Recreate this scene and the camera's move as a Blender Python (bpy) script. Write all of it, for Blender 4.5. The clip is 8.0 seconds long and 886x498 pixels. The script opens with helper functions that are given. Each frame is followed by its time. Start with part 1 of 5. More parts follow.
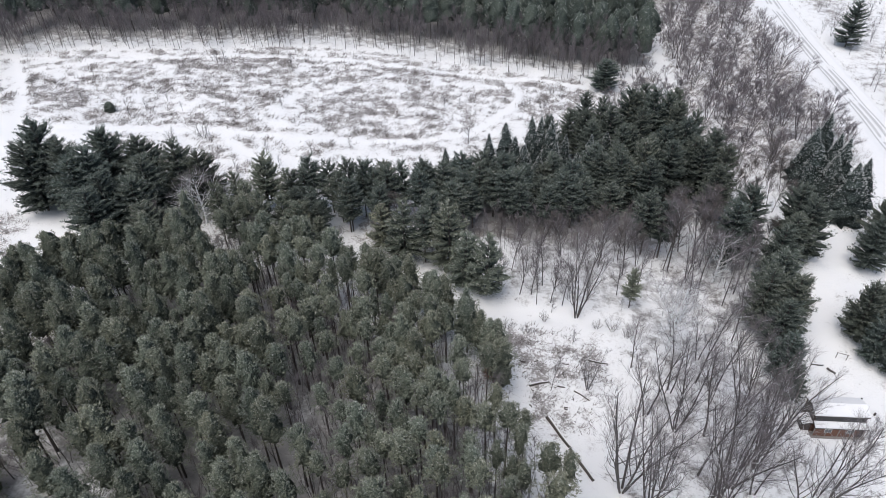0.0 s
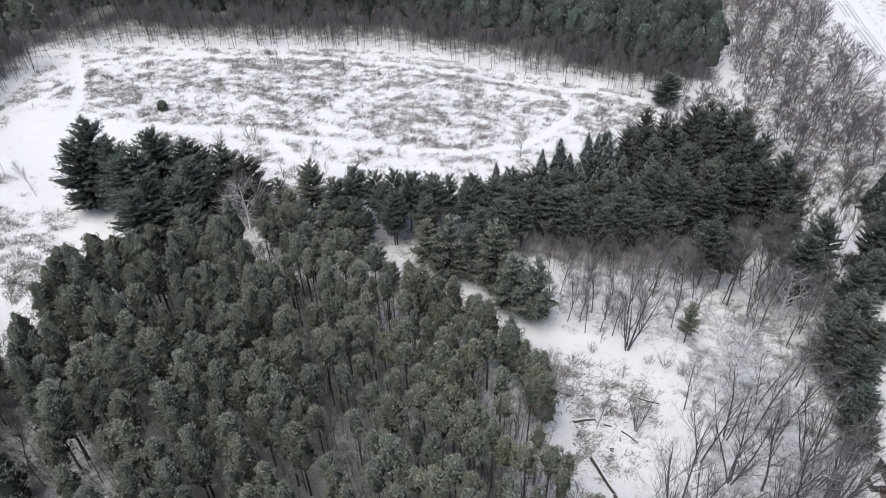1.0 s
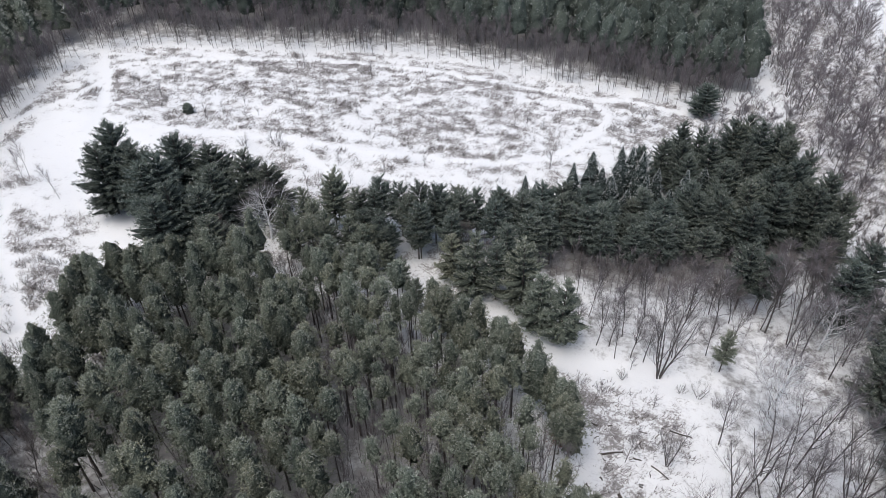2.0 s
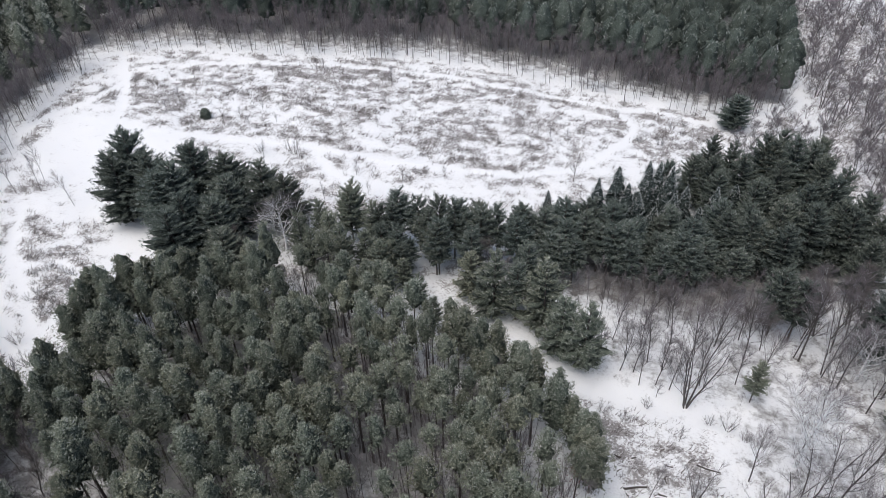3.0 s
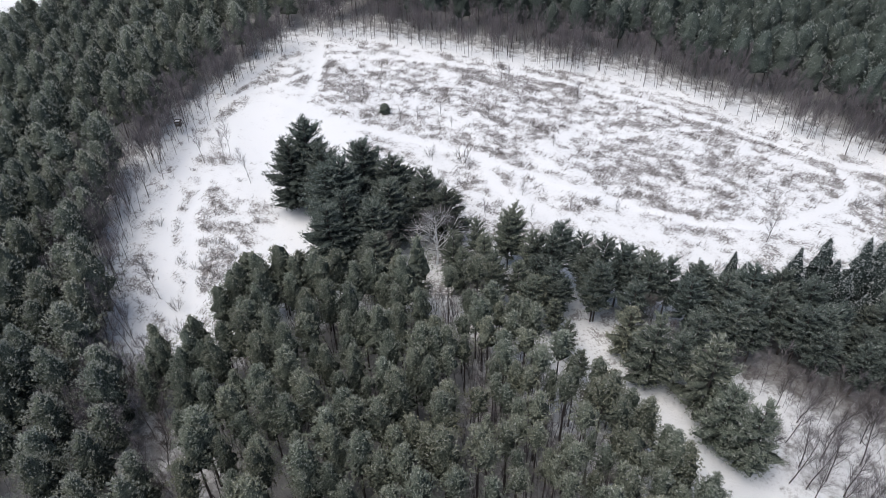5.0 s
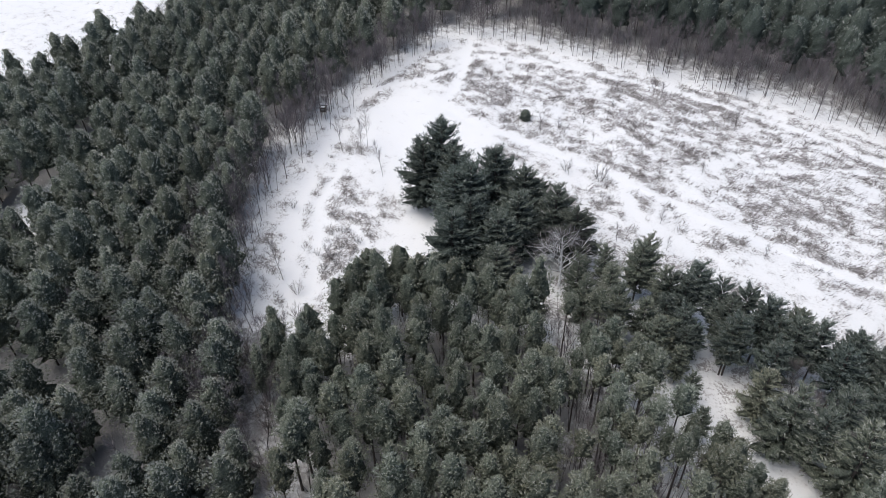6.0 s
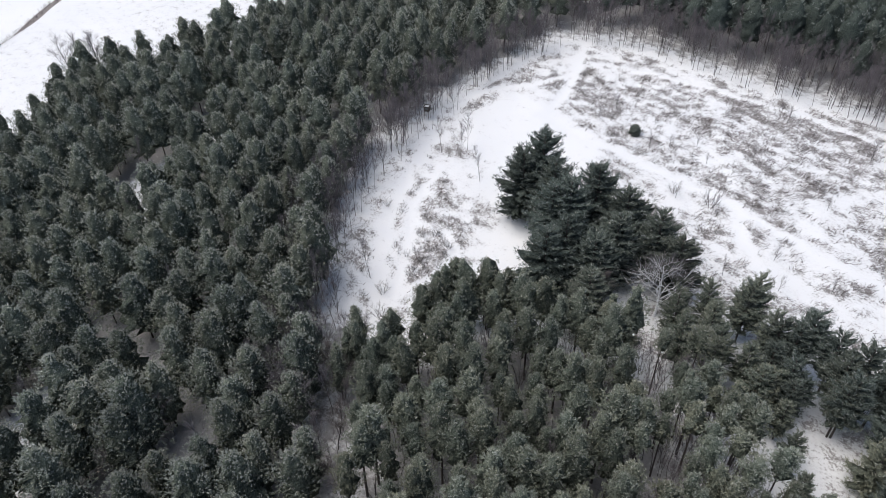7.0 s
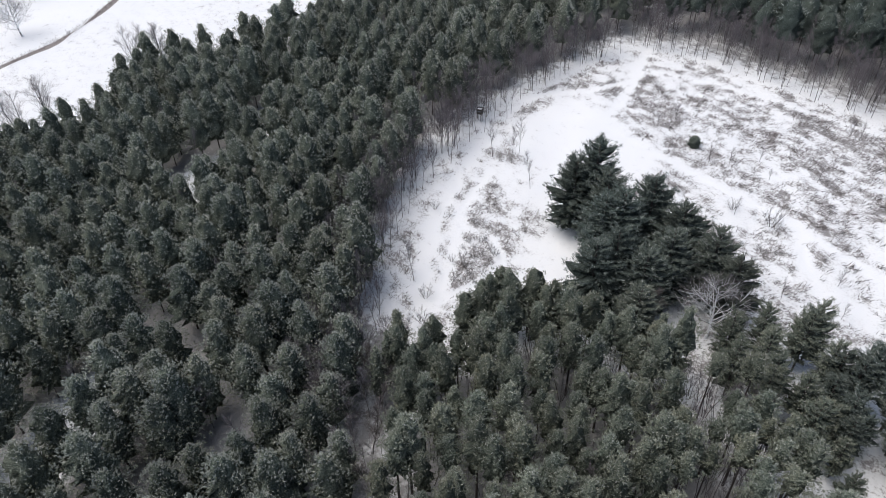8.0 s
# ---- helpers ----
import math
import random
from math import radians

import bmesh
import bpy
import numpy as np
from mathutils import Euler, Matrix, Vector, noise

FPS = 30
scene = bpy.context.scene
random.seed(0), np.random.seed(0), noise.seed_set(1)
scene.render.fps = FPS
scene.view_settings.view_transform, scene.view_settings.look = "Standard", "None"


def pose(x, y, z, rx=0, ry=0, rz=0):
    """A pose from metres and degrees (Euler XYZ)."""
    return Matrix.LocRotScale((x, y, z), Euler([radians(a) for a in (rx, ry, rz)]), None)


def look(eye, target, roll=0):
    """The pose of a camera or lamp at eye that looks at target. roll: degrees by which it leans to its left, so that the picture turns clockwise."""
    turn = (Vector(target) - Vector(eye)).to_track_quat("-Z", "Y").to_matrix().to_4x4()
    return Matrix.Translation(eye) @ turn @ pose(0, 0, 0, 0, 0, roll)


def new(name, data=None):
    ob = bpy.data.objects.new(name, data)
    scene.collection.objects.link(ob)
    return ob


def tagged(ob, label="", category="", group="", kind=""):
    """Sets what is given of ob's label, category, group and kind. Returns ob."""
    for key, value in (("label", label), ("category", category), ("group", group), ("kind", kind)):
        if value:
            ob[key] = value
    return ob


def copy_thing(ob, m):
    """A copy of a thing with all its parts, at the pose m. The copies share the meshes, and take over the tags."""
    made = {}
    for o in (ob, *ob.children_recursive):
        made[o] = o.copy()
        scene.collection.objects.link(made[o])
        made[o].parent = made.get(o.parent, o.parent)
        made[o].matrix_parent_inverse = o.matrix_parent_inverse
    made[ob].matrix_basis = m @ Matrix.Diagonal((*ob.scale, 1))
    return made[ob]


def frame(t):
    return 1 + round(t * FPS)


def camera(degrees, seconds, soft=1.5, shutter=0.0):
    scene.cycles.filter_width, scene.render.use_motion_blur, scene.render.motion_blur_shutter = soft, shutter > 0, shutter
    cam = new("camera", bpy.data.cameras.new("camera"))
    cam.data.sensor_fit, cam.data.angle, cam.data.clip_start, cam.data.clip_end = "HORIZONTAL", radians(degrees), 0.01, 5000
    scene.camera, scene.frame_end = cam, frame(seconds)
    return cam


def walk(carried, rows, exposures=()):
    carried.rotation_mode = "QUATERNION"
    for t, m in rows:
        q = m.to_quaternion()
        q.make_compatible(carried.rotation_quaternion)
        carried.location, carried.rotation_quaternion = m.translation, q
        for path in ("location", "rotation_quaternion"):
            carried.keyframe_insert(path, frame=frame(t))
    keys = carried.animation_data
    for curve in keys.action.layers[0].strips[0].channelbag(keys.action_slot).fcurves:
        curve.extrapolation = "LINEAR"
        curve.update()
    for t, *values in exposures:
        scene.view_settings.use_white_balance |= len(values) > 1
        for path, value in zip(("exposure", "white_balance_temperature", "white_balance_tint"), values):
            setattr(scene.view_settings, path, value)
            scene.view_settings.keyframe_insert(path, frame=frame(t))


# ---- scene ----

# ---- camera and its walk ----
cam = camera(68.8, 8.0, soft=0.5)
METRES, EYE, TILT, LEAN, TURN = 34.0, 71.4, -37.0, 1.15, 0.0
ROWS = [
    (0.0, 0.0, 0.0, 0.0, 0.0, 0.0, -0.0),
    (0.5, -0.008, 0.065, 0.0515, 1.96, -0.08, -1.48),
    (1.0, -0.0178, 0.1297, 0.1016, 3.85, -0.22, -2.88),
    (1.5, -0.0292, 0.1833, 0.1424, 5.03, -0.33, -3.75),
    (3.0, -0.0691, 0.3376, 0.266, 7.43, -0.61, -5.44),
    (3.5, -0.0843, 0.3857, 0.3047, 8.33, -0.73, -6.09),
    (4.0, -0.1033, 0.4403, 0.3473, 9.73, -0.94, -7.09),
    (4.5, -0.1276, 0.4844, 0.3777, 12.83, -1.42, -9.39),
    (5.0, -0.1601, 0.5394, 0.4153, 21.41, -3.38, -15.22),
    (5.2, -0.1769, 0.5551, 0.4277, 24.48, -4.33, -17.3),
    (6.3, -0.2635, 0.6405, 0.4905, 35.7, -8.5, -23.4),
    (6.5, -0.276, 0.6485, 0.4973, 37.39, -9.24, -24.24),
    (7.0, -0.3228, 0.6782, 0.5163, 42.76, -11.65, -26.68),
    (7.4, -0.361, 0.7, 0.5298, 46.85, -13.63, -28.29),
    (7.5, -0.3705, 0.7054, 0.5332, 47.87, -14.12, -28.69),
    (8.0, -0.3704, 0.7054, 0.5331, 47.87, -14.12, -28.69),
]
EXPOSURE = 0.22
walk(cam, [(t, pose(0, 0, EYE, TILT, LEAN, TURN) @ pose(METRES * x, METRES * y, METRES * z, 90 + pitch, roll, yaw)) for t, x, y, z, yaw, pitch, roll in ROWS],
     exposures=[(0.0, EXPOSURE), (8.0, EXPOSURE)])

# ---- overcast sky and a weak, wide sun ----
SUN_ELEVATION, SUN_AZIMUTH = 64.0, 215.0
world = bpy.data.worlds.new("overcast_sky")
scene.world = world
world.use_nodes = True
wn = world.node_tree
sky = wn.nodes.new("ShaderNodeTexSky")
sky.sky_type = "NISHITA"
sky.sun_disc = False
sky.sun_elevation = radians(SUN_ELEVATION)
sky.sun_rotation = radians(SUN_AZIMUTH)
sky.dust_density = 4.0
grey = wn.nodes.new("ShaderNodeHueSaturation")
grey.inputs["Saturation"].default_value = 1.0
wn.links.new(sky.outputs[0], grey.inputs["Color"])
wn.links.new(grey.outputs[0], wn.nodes["Background"].inputs["Color"])
wn.nodes["Background"].inputs["Strength"].default_value = 0.10
sun_data = bpy.data.lights.new("sun", "SUN")
sun_data.energy = 1.5
sun_data.angle = radians(60)
sun_data.color = (0.985, 0.99, 0.99)
sun = new("sun", sun_data)
_a = radians(SUN_AZIMUTH)
_d = Vector((math.sin(_a) * math.cos(radians(SUN_ELEVATION)), math.cos(_a) * math.cos(radians(SUN_ELEVATION)), math.sin(radians(SUN_ELEVATION))))
sun.matrix_world = look(_d * 200, (0, 0, 0))
tagged(sun, "pale winter sun behind thick cloud", "sun", kind="structure")


# ---- materials ----
def material(name):
    m = bpy.data.materials.new(name)
    m.use_nodes = True
    return m, m.node_tree.nodes, m.node_tree.links, m.node_tree.nodes["Principled BSDF"]


def ramp(nodes, stops, interpolation="LINEAR"):
    r = nodes.new("ShaderNodeValToRGB")
    r.color_ramp.interpolation = interpolation
    while len(r.color_ramp.elements) < len(stops):
        r.color_ramp.elements.new(0.5)
    for e, (p, c) in zip(r.color_ramp.elements, stops):
        e.position = p
        e.color = (*c, 1.0) if len(c) == 3 else c
    return r


def noise_tex(nodes, links, scale, detail=4.0, rough=0.6, vector=None):
    n = nodes.new("ShaderNodeTexNoise")
    n.inputs["Scale"].default_value = scale
    n.inputs["Detail"].default_value = detail
    n.inputs["Roughness"].default_value = rough
    if vector is not None:
        links.new(vector, n.inputs["Vector"])
    return n


def mix_rgb(nodes, links, fac, a, b, blend="MIX"):
    n = nodes.new("ShaderNodeMix")
    n.data_type = "RGBA"
    n.blend_type = blend
    for sock, v in ((n.inputs[0], fac), (n.inputs[6], a), (n.inputs[7], b)):
        if hasattr(v, "node"):
            links.new(v, sock)
        elif isinstance(v, (int, float)):
            sock.default_value = v
        else:
            sock.default_value = (*v, 1.0)
    return n.outputs[2]


def maths(nodes, links, op, a, b=0.0, clamp=False):
    n = nodes.new("ShaderNodeMath")
    n.operation = op
    n.use_clamp = clamp
    for sock, v in ((n.inputs[0], a), (n.inputs[1], b)):
        if hasattr(v, "node"):
            links.new(v, sock)
        else:
            sock.default_value = v
    return n.outputs[0]


def bump(nodes, links, bsdf, height, strength, distance):
    b = nodes.new("ShaderNodeBump")
    b.inputs["Strength"].default_value = strength
    b.inputs["Distance"].default_value = distance
    links.new(height, b.inputs["Height"])
    links.new(b.outputs[0], bsdf.inputs["Normal"])


def attribute(nodes, name):
    a = nodes.new("ShaderNodeAttribute")
    a.attribute_name = name
    return a.outputs["Fac"]


def ground_material():
    m, n, l, p = material("snowy_ground")
    where = n.new("ShaderNodeNewGeometry").outputs["Position"]
    brush, litter_shade = attribute(n, "brush"), attribute(n, "litter_shade")
    stretch = n.new("ShaderNodeMapping")
    stretch.inputs["Scale"].default_value = (0.88, 1.0, 1.0)
    stretch.inputs["Rotation"].default_value = (0, 0, 0.15)
    l.new(where, stretch.inputs["Vector"])
    fine = noise_tex(n, l, 0.42, 9.0, 0.72, stretch.outputs[0])
    twig = noise_tex(n, l, 2.9, 5.0, 0.75, stretch.outputs[0])
    broad = noise_tex(n, l, 0.05, 3.0, 0.5, where)
    snow = mix_rgb(n, l, broad.outputs["Fac"], (0.84, 0.856, 0.878), (0.92, 0.924, 0.928))
    weeds = ramp(n, [(0.3, (0.12, 0.105, 0.1)), (0.55, (0.235, 0.215, 0.21)), (0.75, (0.4, 0.38, 0.375))])
    l.new(twig.outputs["Fac"], weeds.inputs[0])
    both = maths(n, l, "ADD", maths(n, l, "MULTIPLY", fine.outputs["Fac"], 0.5), maths(n, l, "MULTIPLY", twig.outputs["Fac"], 0.5))
    grown = maths(n, l, "ADD", both, maths(n, l, "MULTIPLY", brush, 0.13))
    thin = maths(n, l, "MULTIPLY", maths(n, l, "MULTIPLY", maths(n, l, "SUBTRACT", grown, 0.56), 6.0, True), 0.3)
    dense = maths(n, l, "MULTIPLY", maths(n, l, "MULTIPLY", maths(n, l, "SUBTRACT", grown, 0.635), 20.0, True), 0.6)
    cover = maths(n, l, "ADD", thin, dense)
    col = mix_rgb(n, l, cover, snow, weeds.outputs[0])
    # wood-floor colour: brown needle litter, with tree shade painted in the same tone
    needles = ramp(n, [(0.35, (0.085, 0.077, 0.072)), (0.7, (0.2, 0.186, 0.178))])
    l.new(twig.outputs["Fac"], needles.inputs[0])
    lit = maths(n, l, "ADD", fine.outputs["Fac"], maths(n, l, "SUBTRACT", maths(n, l, "MULTIPLY", litter_shade, 0.35), 0.62))
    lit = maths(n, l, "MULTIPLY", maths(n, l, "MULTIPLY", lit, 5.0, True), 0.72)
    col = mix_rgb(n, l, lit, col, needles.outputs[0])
    l.new(col, p.inputs["Base Color"])
    p.inputs["Roughness"].default_value = 0.75
    p.inputs["Specular IOR Level"].default_value = 0.2
    bump(n, l, p, both, 0.6, 0.35)
    return m


def foliage_material(name, dark, light, olive, snow):
    m, n, l, p = material(name)
    geo = n.new("ShaderNodeNewGeometry")
    tone = maths(n, l, "ADD", attribute(n, "tone"), maths(n, l, "MULTIPLY", maths(n, l, "SUBTRACT", n.new("ShaderNodeObjectInfo").outputs["Random"], 0.5), 0.6), True)
    base = mix_rgb(n, l, geo.outputs["Random Per Island"], dark, light)
    base = mix_rgb(n, l, maths(n, l, "MULTIPLY", tone, 0.65), base, olive)
    if snow:
        base = mix_rgb(n, l, maths(n, l, "ADD", maths(n, l, "MULTIPLY", geo.outputs["Random Per Island"], 0.5), snow - 0.25, True), base, (0.60, 0.62, 0.59))
    own_tree = n.new("ShaderNodeHueSaturation")
    l.new(maths(n, l, "ADD", maths(n, l, "MULTIPLY", maths(n, l, "FRACT", maths(n, l, "ADD", maths(n, l, "MULTIPLY", n.new("ShaderNodeObjectInfo").outputs["Random"], 7.31), maths(n, l, "MULTIPLY", attribute(n, "tone"), 9.7))), 0.42), 0.8), own_tree.inputs["Value"])
    l.new(base, own_tree.inputs["Color"])
    base = own_tree.outputs[0]
    l.new(base, p.inputs["Base Color"])
    p.inputs["Roughness"].default_value = 0.6
    p.inputs["Specular IOR Level"].default_value = 0.25
    return m


def mass_material(name, gap_shade, mid, fleck, olive):
    """Close-packed needle tufts: shade painted dark into the gaps between them, green sides and small pale frosted
    middles.
    """
    m, n, l, p = material(name)
    geo = n.new("ShaderNodeNewGeometry")
    tone = maths(n, l, "ADD", attribute(n, "tone"), maths(n, l, "MULTIPLY", maths(n, l, "SUBTRACT", n.new("ShaderNodeObjectInfo").outputs["Random"], 0.5), 0.6), True)
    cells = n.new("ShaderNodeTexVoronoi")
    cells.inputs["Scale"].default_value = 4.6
    cells.inputs["Randomness"].default_value = 1.0
    warp = noise_tex(n, l, 9.0, 2.0, 0.6, geo.outputs["Position"])
    shift = n.new("ShaderNodeVectorMath")
    shift.operation = "MULTIPLY_ADD"
    l.new(warp.outputs["Color"], shift.inputs[0])
    shift.inputs[1].default_value = (0.16, 0.16, 0.16)
    l.new(geo.outputs["Position"], shift.inputs[2])
    l.new(shift.outputs[0], cells.inputs["Vector"])
    big = noise_tex(n, l, 1.1, 3.0, 0.6, geo.outputs["Position"])
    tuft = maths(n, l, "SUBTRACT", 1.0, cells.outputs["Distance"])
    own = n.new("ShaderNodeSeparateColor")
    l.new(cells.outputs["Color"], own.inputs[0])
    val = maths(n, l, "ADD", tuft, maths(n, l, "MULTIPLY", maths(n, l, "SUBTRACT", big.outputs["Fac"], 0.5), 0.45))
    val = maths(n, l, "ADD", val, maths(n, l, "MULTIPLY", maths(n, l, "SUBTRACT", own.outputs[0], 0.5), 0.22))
    # cell edges take the dark end: shade between tufts put into the colour
    col = ramp(n, [(0.30, gap_shade), (0.56, mid), (0.74, mid), (0.92, fleck)])
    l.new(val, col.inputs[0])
    base = mix_rgb(n, l, maths(n, l, "MULTIPLY", tone, 0.62), col.outputs[0], mix_rgb(n, l, 0.6, col.outputs[0], olive))
    own_tree = n.new("ShaderNodeHueSaturation")
    l.new(maths(n, l, "ADD", maths(n, l, "MULTIPLY", maths(n, l, "FRACT", maths(n, l, "ADD", maths(n, l, "MULTIPLY", n.new("ShaderNodeObjectInfo").outputs["Random"], 7.31), maths(n, l, "MULTIPLY", attribute(n, "tone"), 9.7))), 0.42), 0.8), own_tree.inputs["Value"])
    l.new(base, own_tree.inputs["Color"])
    base = own_tree.outputs[0]
    l.new(base, p.inputs["Base Color"])
    p.inputs["Roughness"].default_value = 0.9
    p.inputs["Specular IOR Level"].default_value = 0.1
    bump(n, l, p, tuft, 1.0, 0.3)
    return m


def bark_material(name, dark, light, snow=0.0):
    m, n, l, p = material(name)
    tc = n.new("ShaderNodeTexCoord")
    mp = n.new("ShaderNodeMapping")
    mp.inputs["Scale"].default_value = (1.0, 1.0, 0.25)
    l.new(tc.outputs["Object"], mp.inputs["Vector"])
    grain = noise_tex(n, l, 9.0, 4.0, 0.65, mp.outputs[0])
    col = mix_rgb(n, l, grain.outputs["Fac"], dark, light)
    col = mix_rgb(n, l, maths(n, l, "MULTIPLY", n.new("ShaderNodeObjectInfo").outputs["Random"], 0.35), col, tuple(0.6 * c for c in dark))
    if snow:
        sep = n.new("ShaderNodeSeparateXYZ")
        l.new(n.new("ShaderNodeNewGeometry").outputs["True Normal"], sep.inputs[0])
        patch = noise_tex(n, l, 1.3, 3.0, 0.6, tc.outputs["Object"])
        up = maths(n, l, "ADD", sep.outputs["Z"], maths(n, l, "SUBTRACT", maths(n, l, "MULTIPLY", patch.outputs["Fac"], 1.2), 1.35 - snow))
        col = mix_rgb(n, l, maths(n, l, "MULTIPLY", up, 6.0, True), col, (0.82, 0.84, 0.86))
    l.new(col, p.inputs["Base Color"])
    p.inputs["Roughness"].default_value = 0.85
    bump(n, l, p, grain.outputs["Fac"], 0.5, 0.05)
    return m


def plain_material(name, a, b, scale, rough=0.7, metal=0.0, relief=0.02):
    m, n, l, p = material(name)
    tc = n.new("ShaderNodeTexCoord")
    grain = noise_tex(n, l, scale, 5.0, 0.65, tc.outputs["Object"])
    l.new(mix_rgb(n, l, grain.outputs["Fac"], a, b), p.inputs["Base Color"])
    p.inputs["Roughness"].default_value = rough
    p.inputs["Metallic"].default_value = metal
    if relief:
        bump(n, l, p, grain.outputs["Fac"], 0.6, relief)
    return m


GROUND = ground_material()
NEEDLES = foliage_material("pine_needles", (0.15, 0.178, 0.142), (0.262, 0.297, 0.24), (0.225, 0.222, 0.152), 0.0)
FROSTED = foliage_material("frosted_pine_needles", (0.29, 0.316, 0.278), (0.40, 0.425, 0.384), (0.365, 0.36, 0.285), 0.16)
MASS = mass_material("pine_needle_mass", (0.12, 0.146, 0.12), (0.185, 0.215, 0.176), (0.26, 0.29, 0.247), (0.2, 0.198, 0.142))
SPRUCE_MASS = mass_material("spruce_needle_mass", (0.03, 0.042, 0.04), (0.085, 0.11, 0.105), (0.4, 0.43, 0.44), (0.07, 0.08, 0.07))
DARK_NEEDLES = foliage_material("dark_pine_needles", (0.082, 0.108, 0.097), (0.176, 0.213, 0.193), (0.158, 0.164, 0.126), 0.0)
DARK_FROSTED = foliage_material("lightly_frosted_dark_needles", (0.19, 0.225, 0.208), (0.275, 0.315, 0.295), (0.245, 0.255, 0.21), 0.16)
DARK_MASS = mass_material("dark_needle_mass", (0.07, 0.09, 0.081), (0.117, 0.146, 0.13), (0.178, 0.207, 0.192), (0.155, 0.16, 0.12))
SPRUCE = foliage_material("spruce_needles", (0.06, 0.08, 0.076), (0.14, 0.17, 0.165), (0.07, 0.09, 0.08), 0.0)
SNOWED = foliage_material("snowy_spruce_needles", (0.34, 0.38, 0.39), (0.52, 0.56, 0.58), (0.4, 0.43, 0.44), 0.36)
RUST = foliage_material("rusty_leaves", (0.16, 0.05, 0.04), (0.26, 0.09, 0.07), (0.20, 0.08, 0.06), 0.0)
BARK = bark_material("pine_bark", (0.045, 0.038, 0.034), (0.14, 0.12, 0.11))
GREYBARK = bark_material("bare_bark", (0.048, 0.043, 0.041), (0.145, 0.134, 0.13), 0.3)
SNOWBARK = bark_material("snowy_bark", (0.07, 0.063, 0.058), (0.2, 0.185, 0.175), 0.95)
TWIGS = bark_material("bare_twigs", (0.135, 0.12, 0.13), (0.27, 0.245, 0.262))
REDTWIGS = bark_material("reddish_twigs", (0.111, 0.096, 0.094), (0.211, 0.190, 0.184))
WEEDS = bark_material("dry_weeds", (0.10, 0.086, 0.08), (0.25, 0.22, 0.208))
EARTH = plain_material("dead_grass_bank", (0.16, 0.135, 0.125), (0.42, 0.385, 0.37), 1.6, 0.9, 0.0, 0.1)
SNOW = plain_material("packed_snow", (0.80, 0.82, 0.85), (0.89, 0.89, 0.90), 0.8, 0.7, 0.0, 0.08)
RUT = plain_material("dirty_snow_rut", (0.4, 0.4, 0.41), (0.74, 0.75, 0.77), 0.5, 0.7, 0.0, 0.08)
LOGWOOD = plain_material("brown_boards", (0.10, 0.045, 0.028), (0.20, 0.092, 0.055), 3.0)
DARKWOOD = plain_material("weathered_dark_boards", (0.03, 0.026, 0.024), (0.085, 0.07, 0.062), 3.0)
GREYWOOD = plain_material("grey_timber", (0.17, 0.155, 0.14), (0.34, 0.31, 0.29), 4.0)
MOTTLED = plain_material("mottled_grey_boards", (0.012, 0.012, 0.013), (0.07, 0.07, 0.072), 4.0)
GLASS = plain_material("dull_window_glass", (0.10, 0.11, 0.12), (0.22, 0.235, 0.25), 2.0, 0.15, 0.0, 0.0)
WHITEPAINT = plain_material("white_paint", (0.62, 0.62, 0.6), (0.8, 0.8, 0.78), 3.0)


# ---- terrain ----
def height(x, y):
    xs, ys = np.clip(x, -260, 150), np.clip(y, -60, 290)
    z = -9.62 - 0.0631 * xs + 0.0864 * ys
    return z + 0.22 * np.sin(x * 0.11 + 0.7) * np.cos(y * 0.13) + 0.1 * np.sin(x * 0.37 + y * 0.29)


def h1(x, y):
    return float(height(np.float64(x), np.float64(y)))


def inside(x, y, poly):
    x, y = np.asarray(x, float), np.asarray(y, float)
    res = np.zeros(x.shape, bool)
    for (x0, y0), (x1, y1) in zip(poly, poly[1:] + poly[:1]):
        c = (y0 > y) != (y1 > y)
        res ^= c & (x < (x1 - x0) * (y - y0) / ((y1 - y0) or 1e-9) + x0)
    return res


def line_distance(x, y, line):
    best = np.full(np.shape(x), 1e9)
    for (x0, y0), (x1, y1) in zip(line, line[1:]):
        dx, dy = x1 - x0, y1 - y0
        s = np.clip(((x - x0) * dx + (y - y0) * dy) / (dx * dx + dy * dy), 0, 1)
        best = np.minimum(best, np.hypot(x - x0 - s * dx, y - y0 - s * dy))
    return best


EDGE = [(-66, 50), (-79, 62), (-88, 69), (-100, 81), (-108, 95), (-113, 108), (-116, 122), (-117, 145), (-117, 163), (-108, 170), (-78, 173), (-51, 177),
        (-37, 179), (-22, 177), (0, 173), (20, 168), (38, 163), (56, 170)]
MEADOW = [(-106, 153), (-91, 164.5), (-50, 174), (-21, 173), (12, 166), (18, 159), (14, 147), (2, 136), (-8, 132), (-46, 133), (-74, 133), (-98, 140)]
BRUSH_EAST = [(19, 165), (36, 160), (60, 172), (64, 140), (44, 138), (30, 145), (18, 145)]
BRUSH_SOUTH = [(-48, 131), (-14, 131), (2, 130), (12, 135), (12, 128), (-36, 116), (-45, 119)]
BRUSH_WEST = [(-80, 77), (-87, 86), (-86, 90), (-81, 90), (-77, 86), (-78, 81)]
BRUSH_WEST_TWO = [(-98, 90), (-103, 101), (-96, 104), (-85, 96), (-78, 87), (-79, 79), (-86, 81)]
CUTOVER = [(4, 80), (10, 81), (24, 76), (24, 66), (20, 57), (11, 57)]
EASTWOOD = [(8, 84), (26, 76), (21, 40), (60, 40), (50, 60), (58, 96), (40, 100), (8, 100)]
CLEARING = EDGE + [(60, 112), (20, 126), (0, 118), (-26, 110), (-46, 110), (-78, 112), (-80, 92), (-66, 82)]
